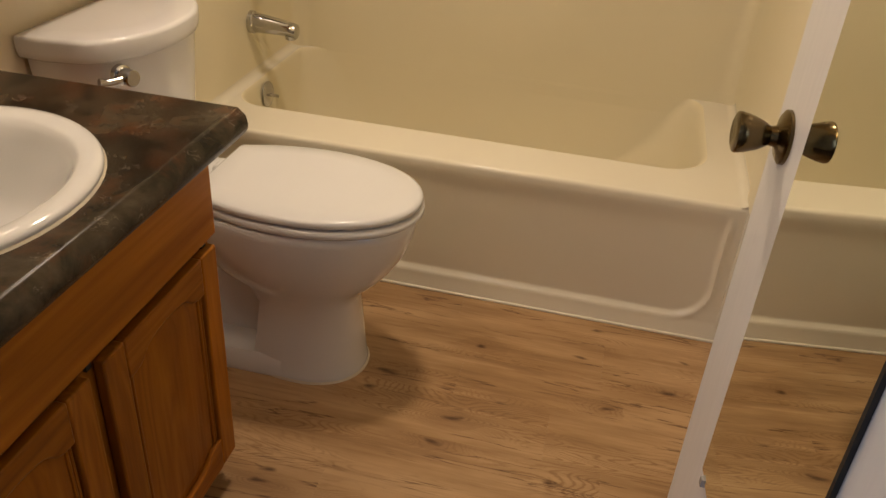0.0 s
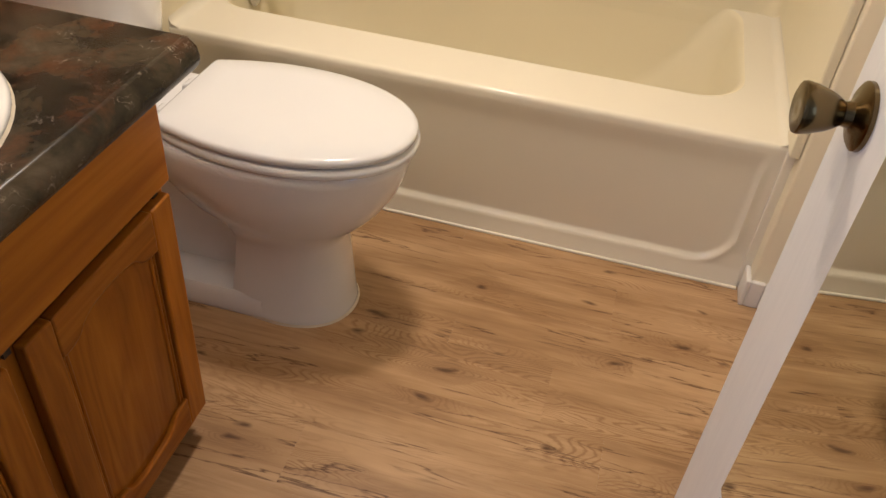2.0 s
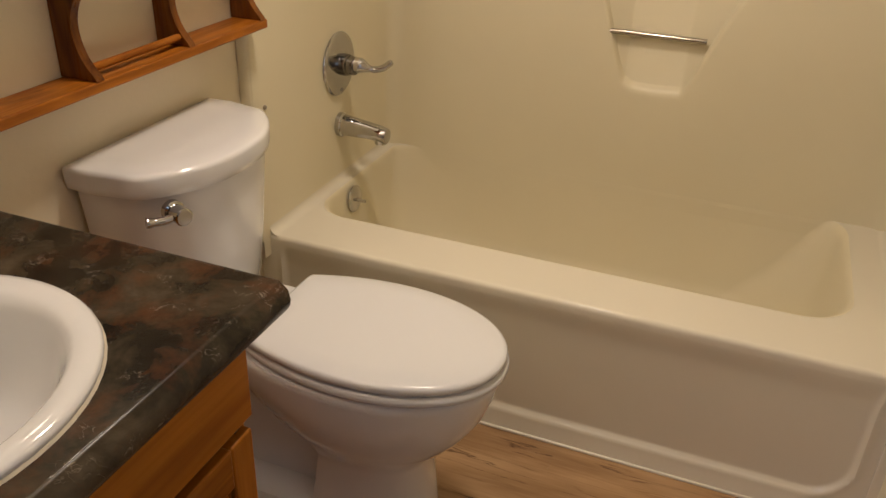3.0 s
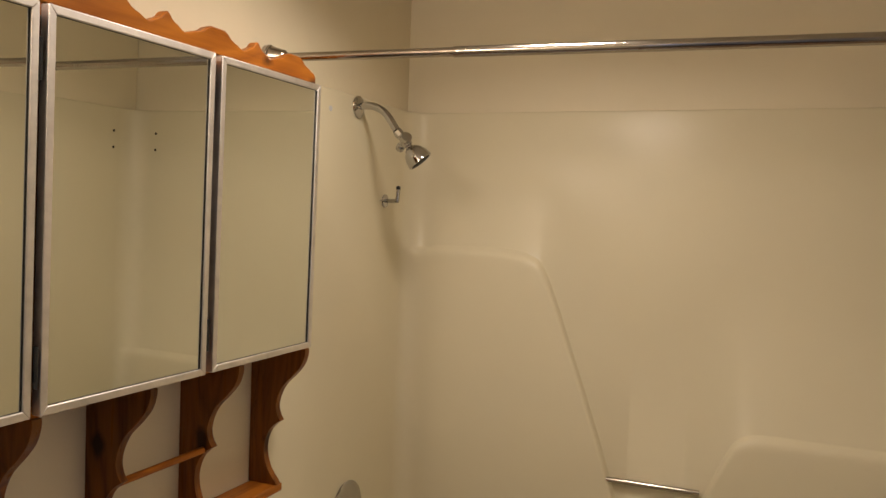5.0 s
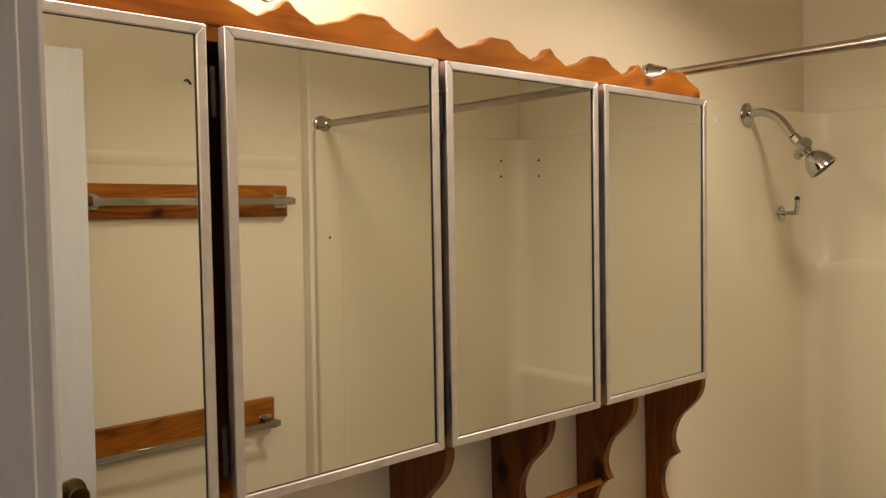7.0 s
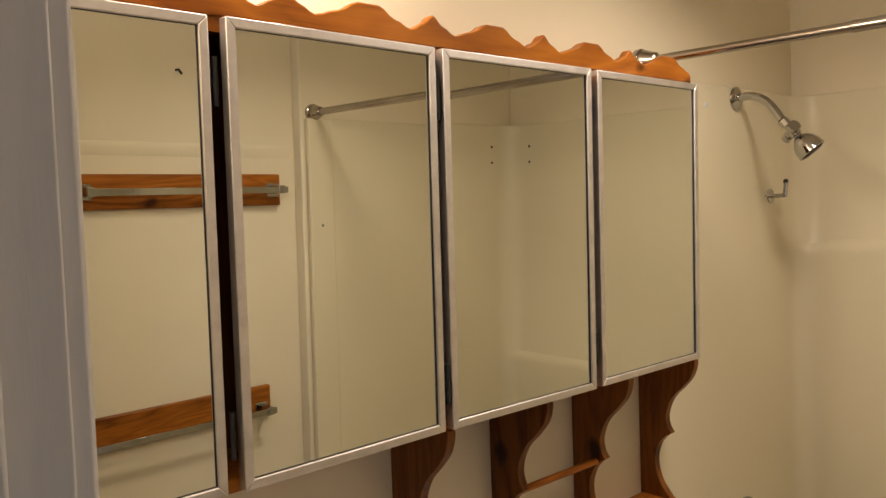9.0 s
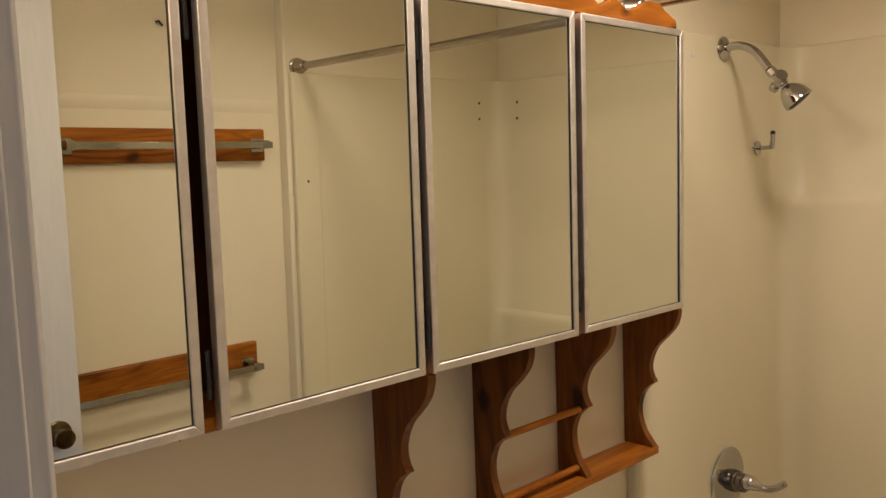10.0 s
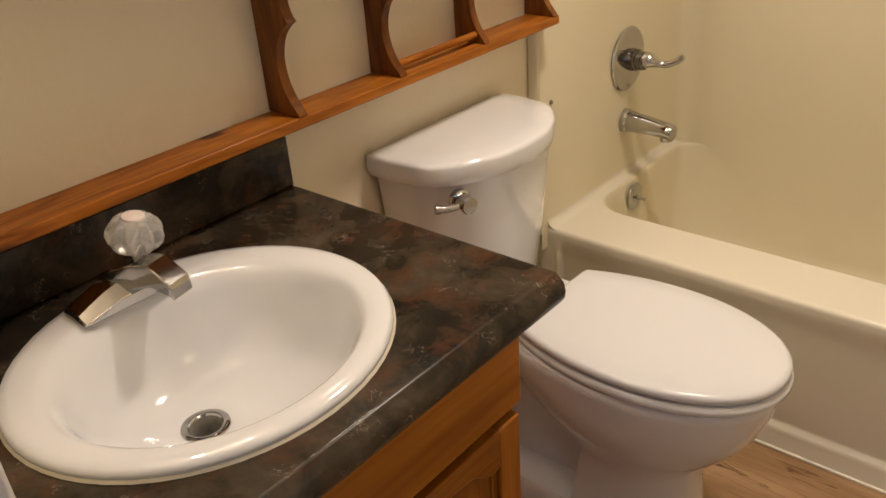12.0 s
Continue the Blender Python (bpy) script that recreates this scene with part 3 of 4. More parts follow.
overflow = thing("overflow_plate", (0.04, 2.383, 0.345), "chrome round overflow plate with trip lever", "overflow plate")
part("plate", lathe((0.042, 2.383, 0.345), (1, 0, 0.05), ((0, 0.0395), (0.003, 0.040), (0.0055, 0.038), (0.0085, 0.030), (0.0105, 0.012)), 32), CHROME, overflow)
part("lever", tube([(0.05, 2.383, 0.343), (0.064, 2.384, 0.342), (0.078, 2.385, 0.341)], [0.006, 0.005, 0.005], 10), CHROME, overflow)

shower = thing("wall_shower", (0, 2.383, 1.868), "chrome shower head on a bent arm", "shower head")
part("flange", lathe((0.001, 2.383, 1.868), (1, 0, 0), ((0, 0.031), (0.004, 0.030), (0.008, 0.023), (0.012, 0.012)), 32), CHROME, shower)
part("arm", tube(spline([(0.0, 2.383, 1.868), (0.045, 2.381, 1.870), (0.090, 2.374, 1.848), (0.130, 2.364, 1.800)], 6), 0.0105, 16), CHROME, shower)
HD = Vector((0.61, 0.20, -0.77)).normalized()
HP = Vector((0.130, 2.364, 1.800))
part("nut", lathe(HP, HD, ((0, 0.0135), (0.016, 0.0135)), 8), CHROME, shower)
part("volume_valve", lathe(HP + HD * 0.03 - Vector((0.02, -0.02, 0.022)), (0.62, -0.62, 0.5), ((0, 0.012), (0.014, 0.012), (0.018, 0.008), (0.044, 0.008), (0.048, 0.015), (0.058, 0.015)), 18), CHROME, shower)
part("neck", lathe(HP + HD * 0.016, HD, ((0, 0.010), (0.018, 0.011), (0.02, 0.014), (0.034, 0.014), (0.036, 0.010), (0.046, 0.012)), 18), CHROME, shower)
part("bell", lathe(HP + HD * 0.055, HD, ((0, 0.010), (0.006, 0.018), (0.016, 0.027), (0.03, 0.033), (0.048, 0.036), (0.050, 0.034)), 28), CHROME, shower)
part("spray_face", lathe(HP + HD * 0.1045, HD, ((0, 0.031), (0.002, 0.027), (0.002, 0.01)), 24), BLACK, shower, "dark spray face")

hook = thing("wall_hook", (0, 2.567, 1.615), "chrome hook on a round plate", "hook")
part("plate", lathe((0.001, 2.567, 1.615), (1, 0, 0), ((0, 0.020), (0.003, 0.019), (0.006, 0.010)), 28), CHROME, hook)
part("screw", tube([(0.001, 2.535, 1.616), (0.024, 2.535, 1.617)], 0.0018, 8), CHROME, hook)
part("prong_tip", lathe((0.046, 2.563, 1.650), (0, 0, 1), ((0, 0.0068), (0.007, 0.0066), (0.010, 0.003)), 12), DARKH, hook, "dark tip")
part("peg", tube([(0.004, 2.567, 1.615), (0.046, 2.563, 1.616)], 0.006, 12), CHROME, hook)
part("prong", tube([(0.043, 2.563, 1.612), (0.045, 2.563, 1.63), (0.046, 2.563, 1.650)], 0.006, 12), CHROME, hook)

rod = thing("curtain_rod", (0.73, 1.99, 1.945), "brushed nickel telescopic shower curtain rod", "curtain rod")
for x, s in ((WALL, 1), (1.482, -1)):
    part("flange", lathe((x + s * 0.001, 1.99, 1.930 if s > 0 else 1.914), (s, 0, -0.015 * s), ((0, 0.029), (0.010, 0.029), (0.012, 0.025), (0.017, 0.0265), (0.022, 0.024), (0.048, 0.016), (0.051, 0.012)), 32), NICKEL, rod)
part("outer_tube", tube([(WALL + 0.05, 1.99, 1.929), (0.45, 1.99, 1.925)], 0.0098, 20), NICKEL, rod)
part("inner_tube", tube([(0.44, 1.99, 1.925), (1.44, 1.99, 1.9145)], 0.0115, 20), NICKEL, rod)
part("joint_ring", lathe((0.435, 1.99, 1.925), (1, 0, 0), ((0, 0.0100), (0.002, 0.0117), (0.010, 0.0118)), 20), NICKEL, rod)

bar = thing("grab_bar", (0.81, 2.735, 0.83), "slim steel washcloth bar across the surround valley", "grab bar")
part("rod", tube([(0.652, 2.737, 0.832), (0.92, 2.737, 0.832)], 0.0075, 14), NICKEL, bar)
part("grip_line", tube([(0.655, 2.7292, 0.834), (0.917, 2.7292, 0.834)], 0.0012, 6), CHROME, bar)

for y, z in ((2.652, 1.812), (2.652, 1.752)):
    solo("screw_hole", lathe((SX1 - 0.0005, y, z), (-1, 0, 0), ((0, 0.005), (0.0015, 0.005)), 10), HOLE, "small dark screw hole in the surround", "screw hole", group="screw holes in the surround")
for z in (1.812, 1.752):
    solo("screw_hole", lathe((1.36, SY - 0.0005, z), (0, -1, 0), ((0, 0.005), (0.0015, 0.005)), 10), HOLE, "small dark screw hole in the surround", "screw hole", group="screw holes in the surround")
solo("screw", lathe((0.0, 2.018, 0.727), (1, 0, 0), ((0, 0.006), (0.004, 0.005), (0.006, 0.002)), 10), SCREW, "small steel screw in the surround edge", "screw")
# White disc drawn in place of a highlight on the surround.
solo("screw", lathe((-0.0005, 2.235, 1.845), (1, 0, 0), ((0, 0.008), (0.002, 0.007)), 12), SEATP, "white disc painted as a highlight on the surround", "screw cap")

# ---------------------------------------------------------------- toilet
TY = 1.628
toilet = thing("toilet", (0.35, TY, 0), "white china two-piece elongated toilet, lid closed", "toilet")


def egg(x0, x1, back, wide, z, n=36, p=2.15, split=0.44):
    """Outline with a blunt back and a long rounded front."""
    xm = x0 + (x1 - x0) * split
    half = []
    for k in range(n + 1):
        a = math.pi / 2 * k / n
        half.append((xm + (x1 - xm) * abs(math.cos(a)) ** (2 / p), wide * abs(math.sin(a)) ** (2 / p)))
    for k in range(1, 13):
        u = k / 12
        half.append((xm + (x0 - xm) * u, back + (wide - back) * (1 - u ** 2.0)))
    half.append((x0 - 0.003, back * 0.9))
    half.append((x0 - 0.004, back * 0.5))
    ring = [(x, TY - w, z) for x, w in half]
    return ring + [(x, TY + w, z) for x, w in reversed(half)][0:-1]


def bowl():
    spec = ((0.0, 0.365, 0.613, 0.10, 0.113), (0.006, 0.365, 0.616, 0.102, 0.115), (0.014, 0.365, 0.614, 0.10, 0.113), (0.04, 0.366, 0.611, 0.098, 0.109), (0.12, 0.378, 0.604, 0.094, 0.104), (0.20, 0.388, 0.597, 0.092, 0.104), (0.235, 0.37, 0.612, 0.094, 0.114),
            (0.265, 0.315, 0.652, 0.10, 0.135), (0.30, 0.285, 0.680, 0.108, 0.150), (0.34, 0.26, 0.704, 0.118, 0.163), (0.38, 0.24, 0.718, 0.126, 0.171), (0.415, 0.235, 0.725, 0.13, 0.175), (0.432, 0.235, 0.726, 0.13, 0.176), (0.438, 0.24, 0.722, 0.127, 0.172))
    bm = loft([egg(x0, x1, b, w, z, p=2.2) for z, x0, x1, b, w in spec])
    # foot plate
    o = [(0.06, 0.10), (0.09, 0.112), (0.30, 0.113), (0.44, 0.112), (0.44, -0.112), (0.30, -0.113), (0.09, -0.112), (0.06, -0.10)]
    loft([[(x, TY + y * s, z) for x, y in o] for z, s in ((0.0, 1.0), (0.006, 1.015), (0.014, 1.0), (0.045, 0.97), (0.055, 0.90))], bm)
    # trapway and rear column
    rows = ((0.04, 0.07, 0.42, 0.022), (0.12, 0.08, 0.42, 0.018), (0.19, 0.07, 0.42, 0.022), (0.26, 0.05, 0.40, 0.048), (0.33, 0.03, 0.36, 0.098), (0.37, 0.0, 0.33, 0.130), (0.42, -0.005, 0.30, 0.135), (0.432, 0.0, 0.30, 0.13))
    loft([rounded(x0, x1, TY - w, TY + w, (min(0.05, w * 0.9),) * 4, z) for z, x0, x1, w in rows], bm)
    return bm


part("bowl", bowl(), CERAM, toilet, angle=50)
part("seat", loft([egg(0.268, 0.735, 0.124, 0.172, 0.4395, p=2.1), egg(0.263, 0.740, 0.128, 0.176, 0.444, p=2.1), egg(0.263, 0.740, 0.128, 0.176, 0.452, p=2.1), egg(0.268, 0.735, 0.124, 0.172, 0.4575, p=2.1)]), SEATP, toilet, angle=60)
lid = loft([egg(0.268, 0.728, 0.124, 0.166, 0.4610, p=2.1), egg(0.262, 0.735, 0.129, 0.172, 0.465, p=2.1), egg(0.262, 0.736, 0.129, 0.172, 0.472, p=2.1), egg(0.264, 0.733, 0.127, 0.170, 0.4775, p=2.1), egg(0.270, 0.725, 0.122, 0.165, 0.4805, p=2.1), egg(0.32, 0.66, 0.085, 0.12, 0.4835, p=2.1)])
part("lid", lid, SEATP, toilet, angle=60)
for s in (-1, 1):
    hinge = part("hinge", prism([(0.225, 0.4385), (0.262, 0.4385), (0.262, 0.460), (0.245, 0.463), (0.228, 0.456)], 1, TY + s * 0.055 - 0.018, TY + s * 0.055 + 0.018), SEATP, toilet, bevel=0.004)
for x, y in ((0.20, TY - 0.095),):
    part("bolt_cap", lathe((x, y, 0.05), (0, 0, 1), ((0, 0.016), (0.012, 0.015), (0.018, 0.010), (0.020, 0.003)), 18), CERAM, toilet)
part("base_caulk", loft([egg(0.36, 0.620, 0.10, 0.118, 0.0), egg(0.36, 0.617, 0.10, 0.115, 0.006)]), CAULK, toilet)


def dee(half, back, side, front, z, n=28, shift=0.0):
    """Flat back, short sides with rounded front corners, bowed front."""
    out = [(back, -half * 0.985)]
    c = 0.020
    for k in range(n + 1):
        u = -1 + 2 * k / n
        y = half * u
        d = (half - abs(y))
        x = side + (front - side) * (1 - abs(u) ** 2.4)
        if d < c:
            x = x - (x - back) * 0.55 * (1 - math.sqrt(max(0, 1 - ((c - d) / c) ** 2)))
        out.append((x, y))
    out.append((back, half * 0.985))
    return [(x, TY + 0.007 + shift + y * 0.925, z) for x, y in out]


TANK = ((0.185, -0.005, 0.06, 0.150, 0.425), (0.192, -0.012, 0.07, 0.165, 0.445), (0.205, -0.015, 0.085, 0.180, 0.58), (0.219, -0.018, 0.095, 0.192, 0.74), (0.219, -0.018, 0.095, 0.192, 0.765))
part("tank", loft([dee(*row, shift=0.009) for row in TANK]), CERAM, toilet, angle=55)
part("tank_lid", loft([dee(0.221, -0.018, 0.097, 0.196, 0.752), dee(0.229, -0.022, 0.104, 0.206, 0.757), dee(0.231, -0.024, 0.106, 0.209, 0.770), dee(0.231, -0.024, 0.106, 0.209, 0.791), dee(0.2298, -0.023, 0.105, 0.208, 0.7955), dee(0.2270, -0.021, 0.102, 0.205, 0.7988), dee(0.222, -0.018, 0.098, 0.200, 0.8005), dee(0.17, 0.0, 0.08, 0.16, 0.802)]), CERAM, toilet, angle=55)
lever = part("lever_boss", lathe((0.158, 1.472, 0.733), (0.93, -0.36, 0.0), ((0, 0.020), (0.012, 0.020), (0.014, 0.016), (0.026, 0.0165), (0.042, 0.0165), (0.044, 0.014)), 24), CHROME, toilet, "chrome flush lever boss")
part("lever_arm", tube(spline([(0.184, 1.458, 0.733), (0.174, 1.440, 0.731), (0.163, 1.424, 0.731), (0.154, 1.412, 0.733)], 4), [0.008] * 10 + [0.0095] * 3, 12), CHROME, toilet, "chrome flush lever")
solo("supply_line", tube(spline([(-0.02, 1.50, 0.16), (0.02, 1.50, 0.16), (0.05, 1.49, 0.20), (0.06, 1.48, 0.32), (0.06, 1.49, 0.425)], 5), 0.006, 10), NICKEL, "braided steel water line behind the toilet", "water line")

# ---------------------------------------------------------------- vanity
VY0, VY1, VX = 0.520, 1.222, 0.455
vanity = thing("vanity_cabinet", (0.2, 0.86, 0), "honey-stained wooden vanity cabinet with two doors", "vanity cabinet")
part("side_panel", box(WALL + 0.002, VX - 0.018, VY1 - 0.016, VY1, 0, 0.763), MAPLE, vanity, bevel=0.0015)
part("side_panel", box(WALL + 0.002, VX - 0.018, VY0 + 0.001, VY0 + 0.017, 0, 0.763), MAPLE, vanity, bevel=0.0015)
part("toe_kick", box(0.385, 0.400, VY0 + 0.017, VY1 - 0.016, 0, 0.085), MAPLEH, vanity)
part("bottom_panel", box(WALL + 0.002, VX - 0.018, VY0 + 0.017, VY1 - 0.016, 0.085, 0.10), MAPLEH, vanity)
# face frame
part("stile", box(VX - 0.018, VX, VY0 + 0.001, 0.535, 0.07, 0.763), MAPLE, vanity)
part("stile", box(VX - 0.018, VX, 1.175, VY1, 0.07, 0.763), MAPLE, vanity, bevel=0.0015)
part("mullion", box(VX - 0.018, VX, 0.838, 0.893, 0.10, 0.555), MAPLE, vanity)
part("bottom_rail", box(VX - 0.018, VX, 0.535, 1.175, 0.07, 0.11), MAPLEH, vanity)
part("false_front", box(VX - 0.018, VX, 0.535, 1.175, 0.555, 0.763), MAPLEH, vanity)
part("false_front_face", box(VX, VX + 0.018, VY0 + 0.008, VY1 - 0.002, 0.578, 0.763), MAPLEH, vanity, bevel=0.002)


def build_door(y0, y1):
    z0, z1, st, rl = 0.076, 0.560, 0.052, 0.05
    xb, xf = VX + 0.001, VX + 0.020
    ya, yb = y0 + st, y1 - st
    panel = box(xb, xb + 0.008, ya - 0.004, yb + 0.004, z0 + 0.03, z1 - 0.03)
    # raised field with bevelled sides
    f = 0.030
    loft([[(xb + 0.008, a, c) for a, c in ((ya + 0.012, z0 + rl + 0.006), (yb - 0.012, z0 + rl + 0.006), (yb - 0.012, z1 - rl - 0.006), (ya + 0.012, z1 - rl - 0.006))],
          [(xb + 0.0125, a, c) for a, c in ((ya + f, z0 + rl + f), (yb - f, z0 + rl + f), (yb - f, z1 - rl - f), (ya + f, z1 - rl - f))]], panel, (False, True))
    door = part("door", panel, MAPLE, vanity, "honey-stained raised panel door with arched rails", bevel=0.001)
    part("stile", box(xb, xf, y0, ya, z0, z1), MAPLE, door, bevel=0.004, segs=3)
    part("stile", box(xb, xf, yb, y1, z0, z1), MAPLE, door, bevel=0.004, segs=3)
    w = yb - ya

    def rail(flip):
        pts = [(0.0, 0.0), (0.10, 0.002), (0.17, 0.010), (0.23, 0.028), (0.32, 0.040), (0.50, 0.045), (0.68, 0.040), (0.77, 0.028), (0.83, 0.010), (0.90, 0.002), (1.0, 0.0)]
        line = spline([(a, b, 0) for a, b in pts], 4)
        inner = [(ya + p.x * w, (z1 - rl - 0.022 + p.y * 0.7) if not flip else (z0 + rl + 0.022 - p.y * 0.7)) for p in line]
        edge = z1 if not flip else z0
        return prism([(ya, edge)] + inner + [(yb, edge)], 0, xb + 0.0005, xf)
    part("rail", rail(False), MAPLEH, door, bevel=0.003, segs=2)
    part("rail", rail(True), MAPLEH, door, bevel=0.003, segs=2)
    for y in (ya + 0.0055, ya + 0.0125, yb - 0.0055, yb - 0.0125):
        part("bead", tube([(xb + 0.0095, y, z0 + rl + 0.012), (xb + 0.0095, y, z1 - rl - 0.012)], 0.0033, 8), MAPLE, door)
    return door


build_door(0.878, 1.213)
build_door(0.526, 0.848)
for y in (1.190, 0.86):
    part("hinge", box(VX - 0.001, VX + 0.006, y, y + 0.012, 0.555, 0.572), DARKH, vanity)


def counter():
    x0, x1, y0, y1, z0, z1 = WALL + 0.001, 0.541, VY0 + 0.001, 1.237, 0.764, 0.810
    o = [(x0, z0), (x1 - 0.018, z0), (x1 - 0.006, z0 + 0.004), (x1 - 0.001, z0 + 0.012), (x1, z0 + 0.020), (x1 - 0.002, z0 + 0.029), (x1 - 0.008, z0 + 0.0365), (x1 - 0.018, z1), (0.44, z1 - 0.0005), (x0, z1 - 0.0005)]
    return prism(o, 1, y0, y1)


SINKX, SINKY = 0.266, 0.8555
worktop = thing("countertop", (0.25, 0.87, 0.764), "dark brown stone-look laminate countertop with rounded front", "countertop")
ctop = part("slab", counter(), STONE, worktop, bevel=0.003, segs=3)
hole = bmesh.new()
loft([[(SINKX - 0.25 + 0.20 * math.cos(a), SINKY - 0.87 + 0.228 * math.sin(a), z - 0.764) for a in [2 * math.pi * k / 48 for k in range(48)]] for z in (0.70, 0.90)], hole)
cutter = link_mesh("cutter", hole, None, smooth=False)
cutter.location = worktop.location
cut = ctop.modifiers.new("sink_hole", "BOOLEAN")
cut.object, cut.operation, cut.solver = cutter, "DIFFERENCE", "EXACT"
dg = bpy.context.evaluated_depsgraph_get()
done = bpy.data.meshes.new_from_object(ctop.evaluated_get(dg))
ctop.modifiers.clear()
ctop.data = done
bpy.data.objects.remove(cutter)
part("backsplash", box(WALL + 0.0015, -0.010, VY0 + 0.001, 1.237, 0.8105, 0.902), STONE, worktop, bevel=0.003)
EDGE = [(WALL + 0.002, 0.765), (0.522, 0.765), (0.536, 0.772), (0.539, 0.784), (0.536, 0.797), (0.523, 0.8085), (WALL + 0.002, 0.8085)]
part("end_cap", prism(EDGE, 1, 1.2365, 1.2382), STONE, worktop)

sink = thing("sink", (SINKX, SINKY, 0.81), "white china oval drop-in sink", "sink")


def oval(rx, ry, z, dx=0.0, dy=0.0, n=56):
    return [(SINKX + dx + rx * math.cos(2 * math.pi * k / n), SINKY + dy + ry * math.sin(2 * math.pi * k / n), z) for k in range(n)]


def bowl_mesh():
    rows = [oval(0.219, 0.2360, 0.8105), oval(0.2225, 0.2393, 0.8135), oval(0.2226, 0.2394, 0.8185), oval(0.2175, 0.2346, 0.8232), oval(0.206, 0.2250, 0.8248), oval(0.187, 0.2040, 0.8245, 0.008),
            oval(0.177, 0.1945, 0.8215, 0.013), oval(0.169, 0.1870, 0.8120, 0.016), oval(0.161, 0.1800, 0.797, 0.016), oval(0.148, 0.1660, 0.76, 0.012), oval(0.125, 0.1441, 0.72, 0.002, -0.004), oval(0.088, 0.1000, 0.694, -0.012, -0.009), oval(0.048, 0.0510, 0.684, -0.016, -0.014), oval(0.026, 0.0255, 0.681, -0.021, -0.018)]
    return loft(rows + [oval(0.0218, 0.0218, 0.6795, -0.021, -0.018), oval(0.0215, 0.0215, 0.640, -0.021, -0.018)], None, (False, True))


part("basin", bowl_mesh(), CERAM, sink, angle=70)
DX, DY, DZ = SINKX - 0.021, SINKY - 0.018, 0.682
part("drain_ring", lathe((DX, DY, DZ), (0, 0, 1), ((0.0, 0.0325), (0.0025, 0.032), (0.0038, 0.028), (0.0030, 0.0235), (0.0, 0.0215), (-0.0005, 0.0210)), 36, cap=(False, False)), CHROME, sink, "chrome drain ring")
part("drain_throat", lathe((DX, DY, DZ), (0, 0, 1), ((0.0004, 0.0212), (-0.006, 0.0200), (-0.022, 0.0188), (-0.036, 0.0182)), 28, cap=(False, True)), plain("stained_drain_steel", (0.36, 0.34, 0.30), 0.40, 0.3, vary=0.25, scale=40), sink, "stained steel drain throat")
part("stopper", lathe((DX, DY, DZ - 0.030), (0, 0, 1), ((0.0, 0.0125), (0.003, 0.013), (0.006, 0.010), (0.008, 0.003)), 20), DARKH, sink, "dark drain stopper")
part("rim_seal", loft([oval(0.2252, 0.2420, 0.8102), oval(0.2222, 0.2390, 0.8138)], None, (False, False)), CAULK, sink)

faucet = thing("faucet", (0.118, SINKY, 0.83), "chrome wedge faucet with a faceted clear knob", "faucet")
FX, FY, FZ = 0.120, 0.862, 0.8235


def faucet_base():
    # low in the wings, higher in the middle, sloping to the front
    bx, by, rings = 0.100, 0.850, []
    for y, hb, hf in ((-0.075, 0.008, 0.003), (-0.072, 0.013, 0.004), (-0.036, 0.029, 0.011), (-0.016, 0.035, 0.016), (0.016, 0.035, 0.016), (0.036, 0.029, 0.011), (0.072, 0.013, 0.004), (0.075, 0.008, 0.003)):
        rings.append([(bx - 0.026, by + y, FZ), (bx + 0.026, by + y, FZ), (bx + 0.026, by + y, FZ + hf), (bx + 0.010, by + y, FZ + hb * 0.9), (bx - 0.016, by + y, FZ + hb), (bx - 0.026, by + y, FZ + hb * 0.8)])
    return loft(rings)


part("base", faucet_base(), CHROME, faucet, bevel=0.0015, angle=25)
# spout swung a little towards the toilet
sp = [(0.074, 0.850, 0.026, 0.832, 0.860), (0.100, 0.858, 0.024, 0.842, 0.877), (0.124, 0.868, 0.021, 0.850, 0.8845), (0.150, 0.878, 0.0185, 0.854, 0.8865), (0.186, 0.8815, 0.0195, 0.852, 0.867), (0.189, 0.882, 0.018, 0.845, 0.861)]
part("spout", loft([[(x + 0.25 * w, y - w, a - 0.004), (x - 0.25 * w, y + w, a - 0.004), (x - 0.22 * w, y + w * 0.9, b - 0.004), (x + 0.22 * w, y - w * 0.9, b - 0.004)] for x, y, w, a, b in sp]), CHROME, faucet, bevel=0.0015, angle=25)
part("stem", lathe((FX - 0.012, FY + 0.012, FZ + 0.045), (0, 0, 1), ((0, 0.013), (0.006, 0.013), (0.008, 0.009), (0.024, 0.009)), 20), CHROME, faucet)


KNOB = Vector((FX - 0.012, FY + 0.014, FZ + 0.060))


def knob_mesh():
    """Nine rounded flutes round a ball with a flat top."""
    n, rings = 90, []
    for h, r, k in ((0.0, 0.012, 0.0), (0.003, 0.019, 0.10), (0.010, 0.0275, 0.20), (0.018, 0.0325, 0.24), (0.027, 0.0345, 0.24), (0.036, 0.0330, 0.22), (0.044, 0.0285, 0.18), (0.050, 0.0225, 0.10), (0.0525, 0.0175, 0.0), (0.0515, 0.013, 0.0)):
        ring = []
        for i in range(n):
            a = 2 * math.pi * i / n
            w = r * (1 + k * (abs(math.cos(4.5 * a)) - 0.6))
            ring.append(KNOB + Vector((math.cos(a) * w, math.sin(a) * w, h)))
        rings.append(ring)
    return loft(rings)


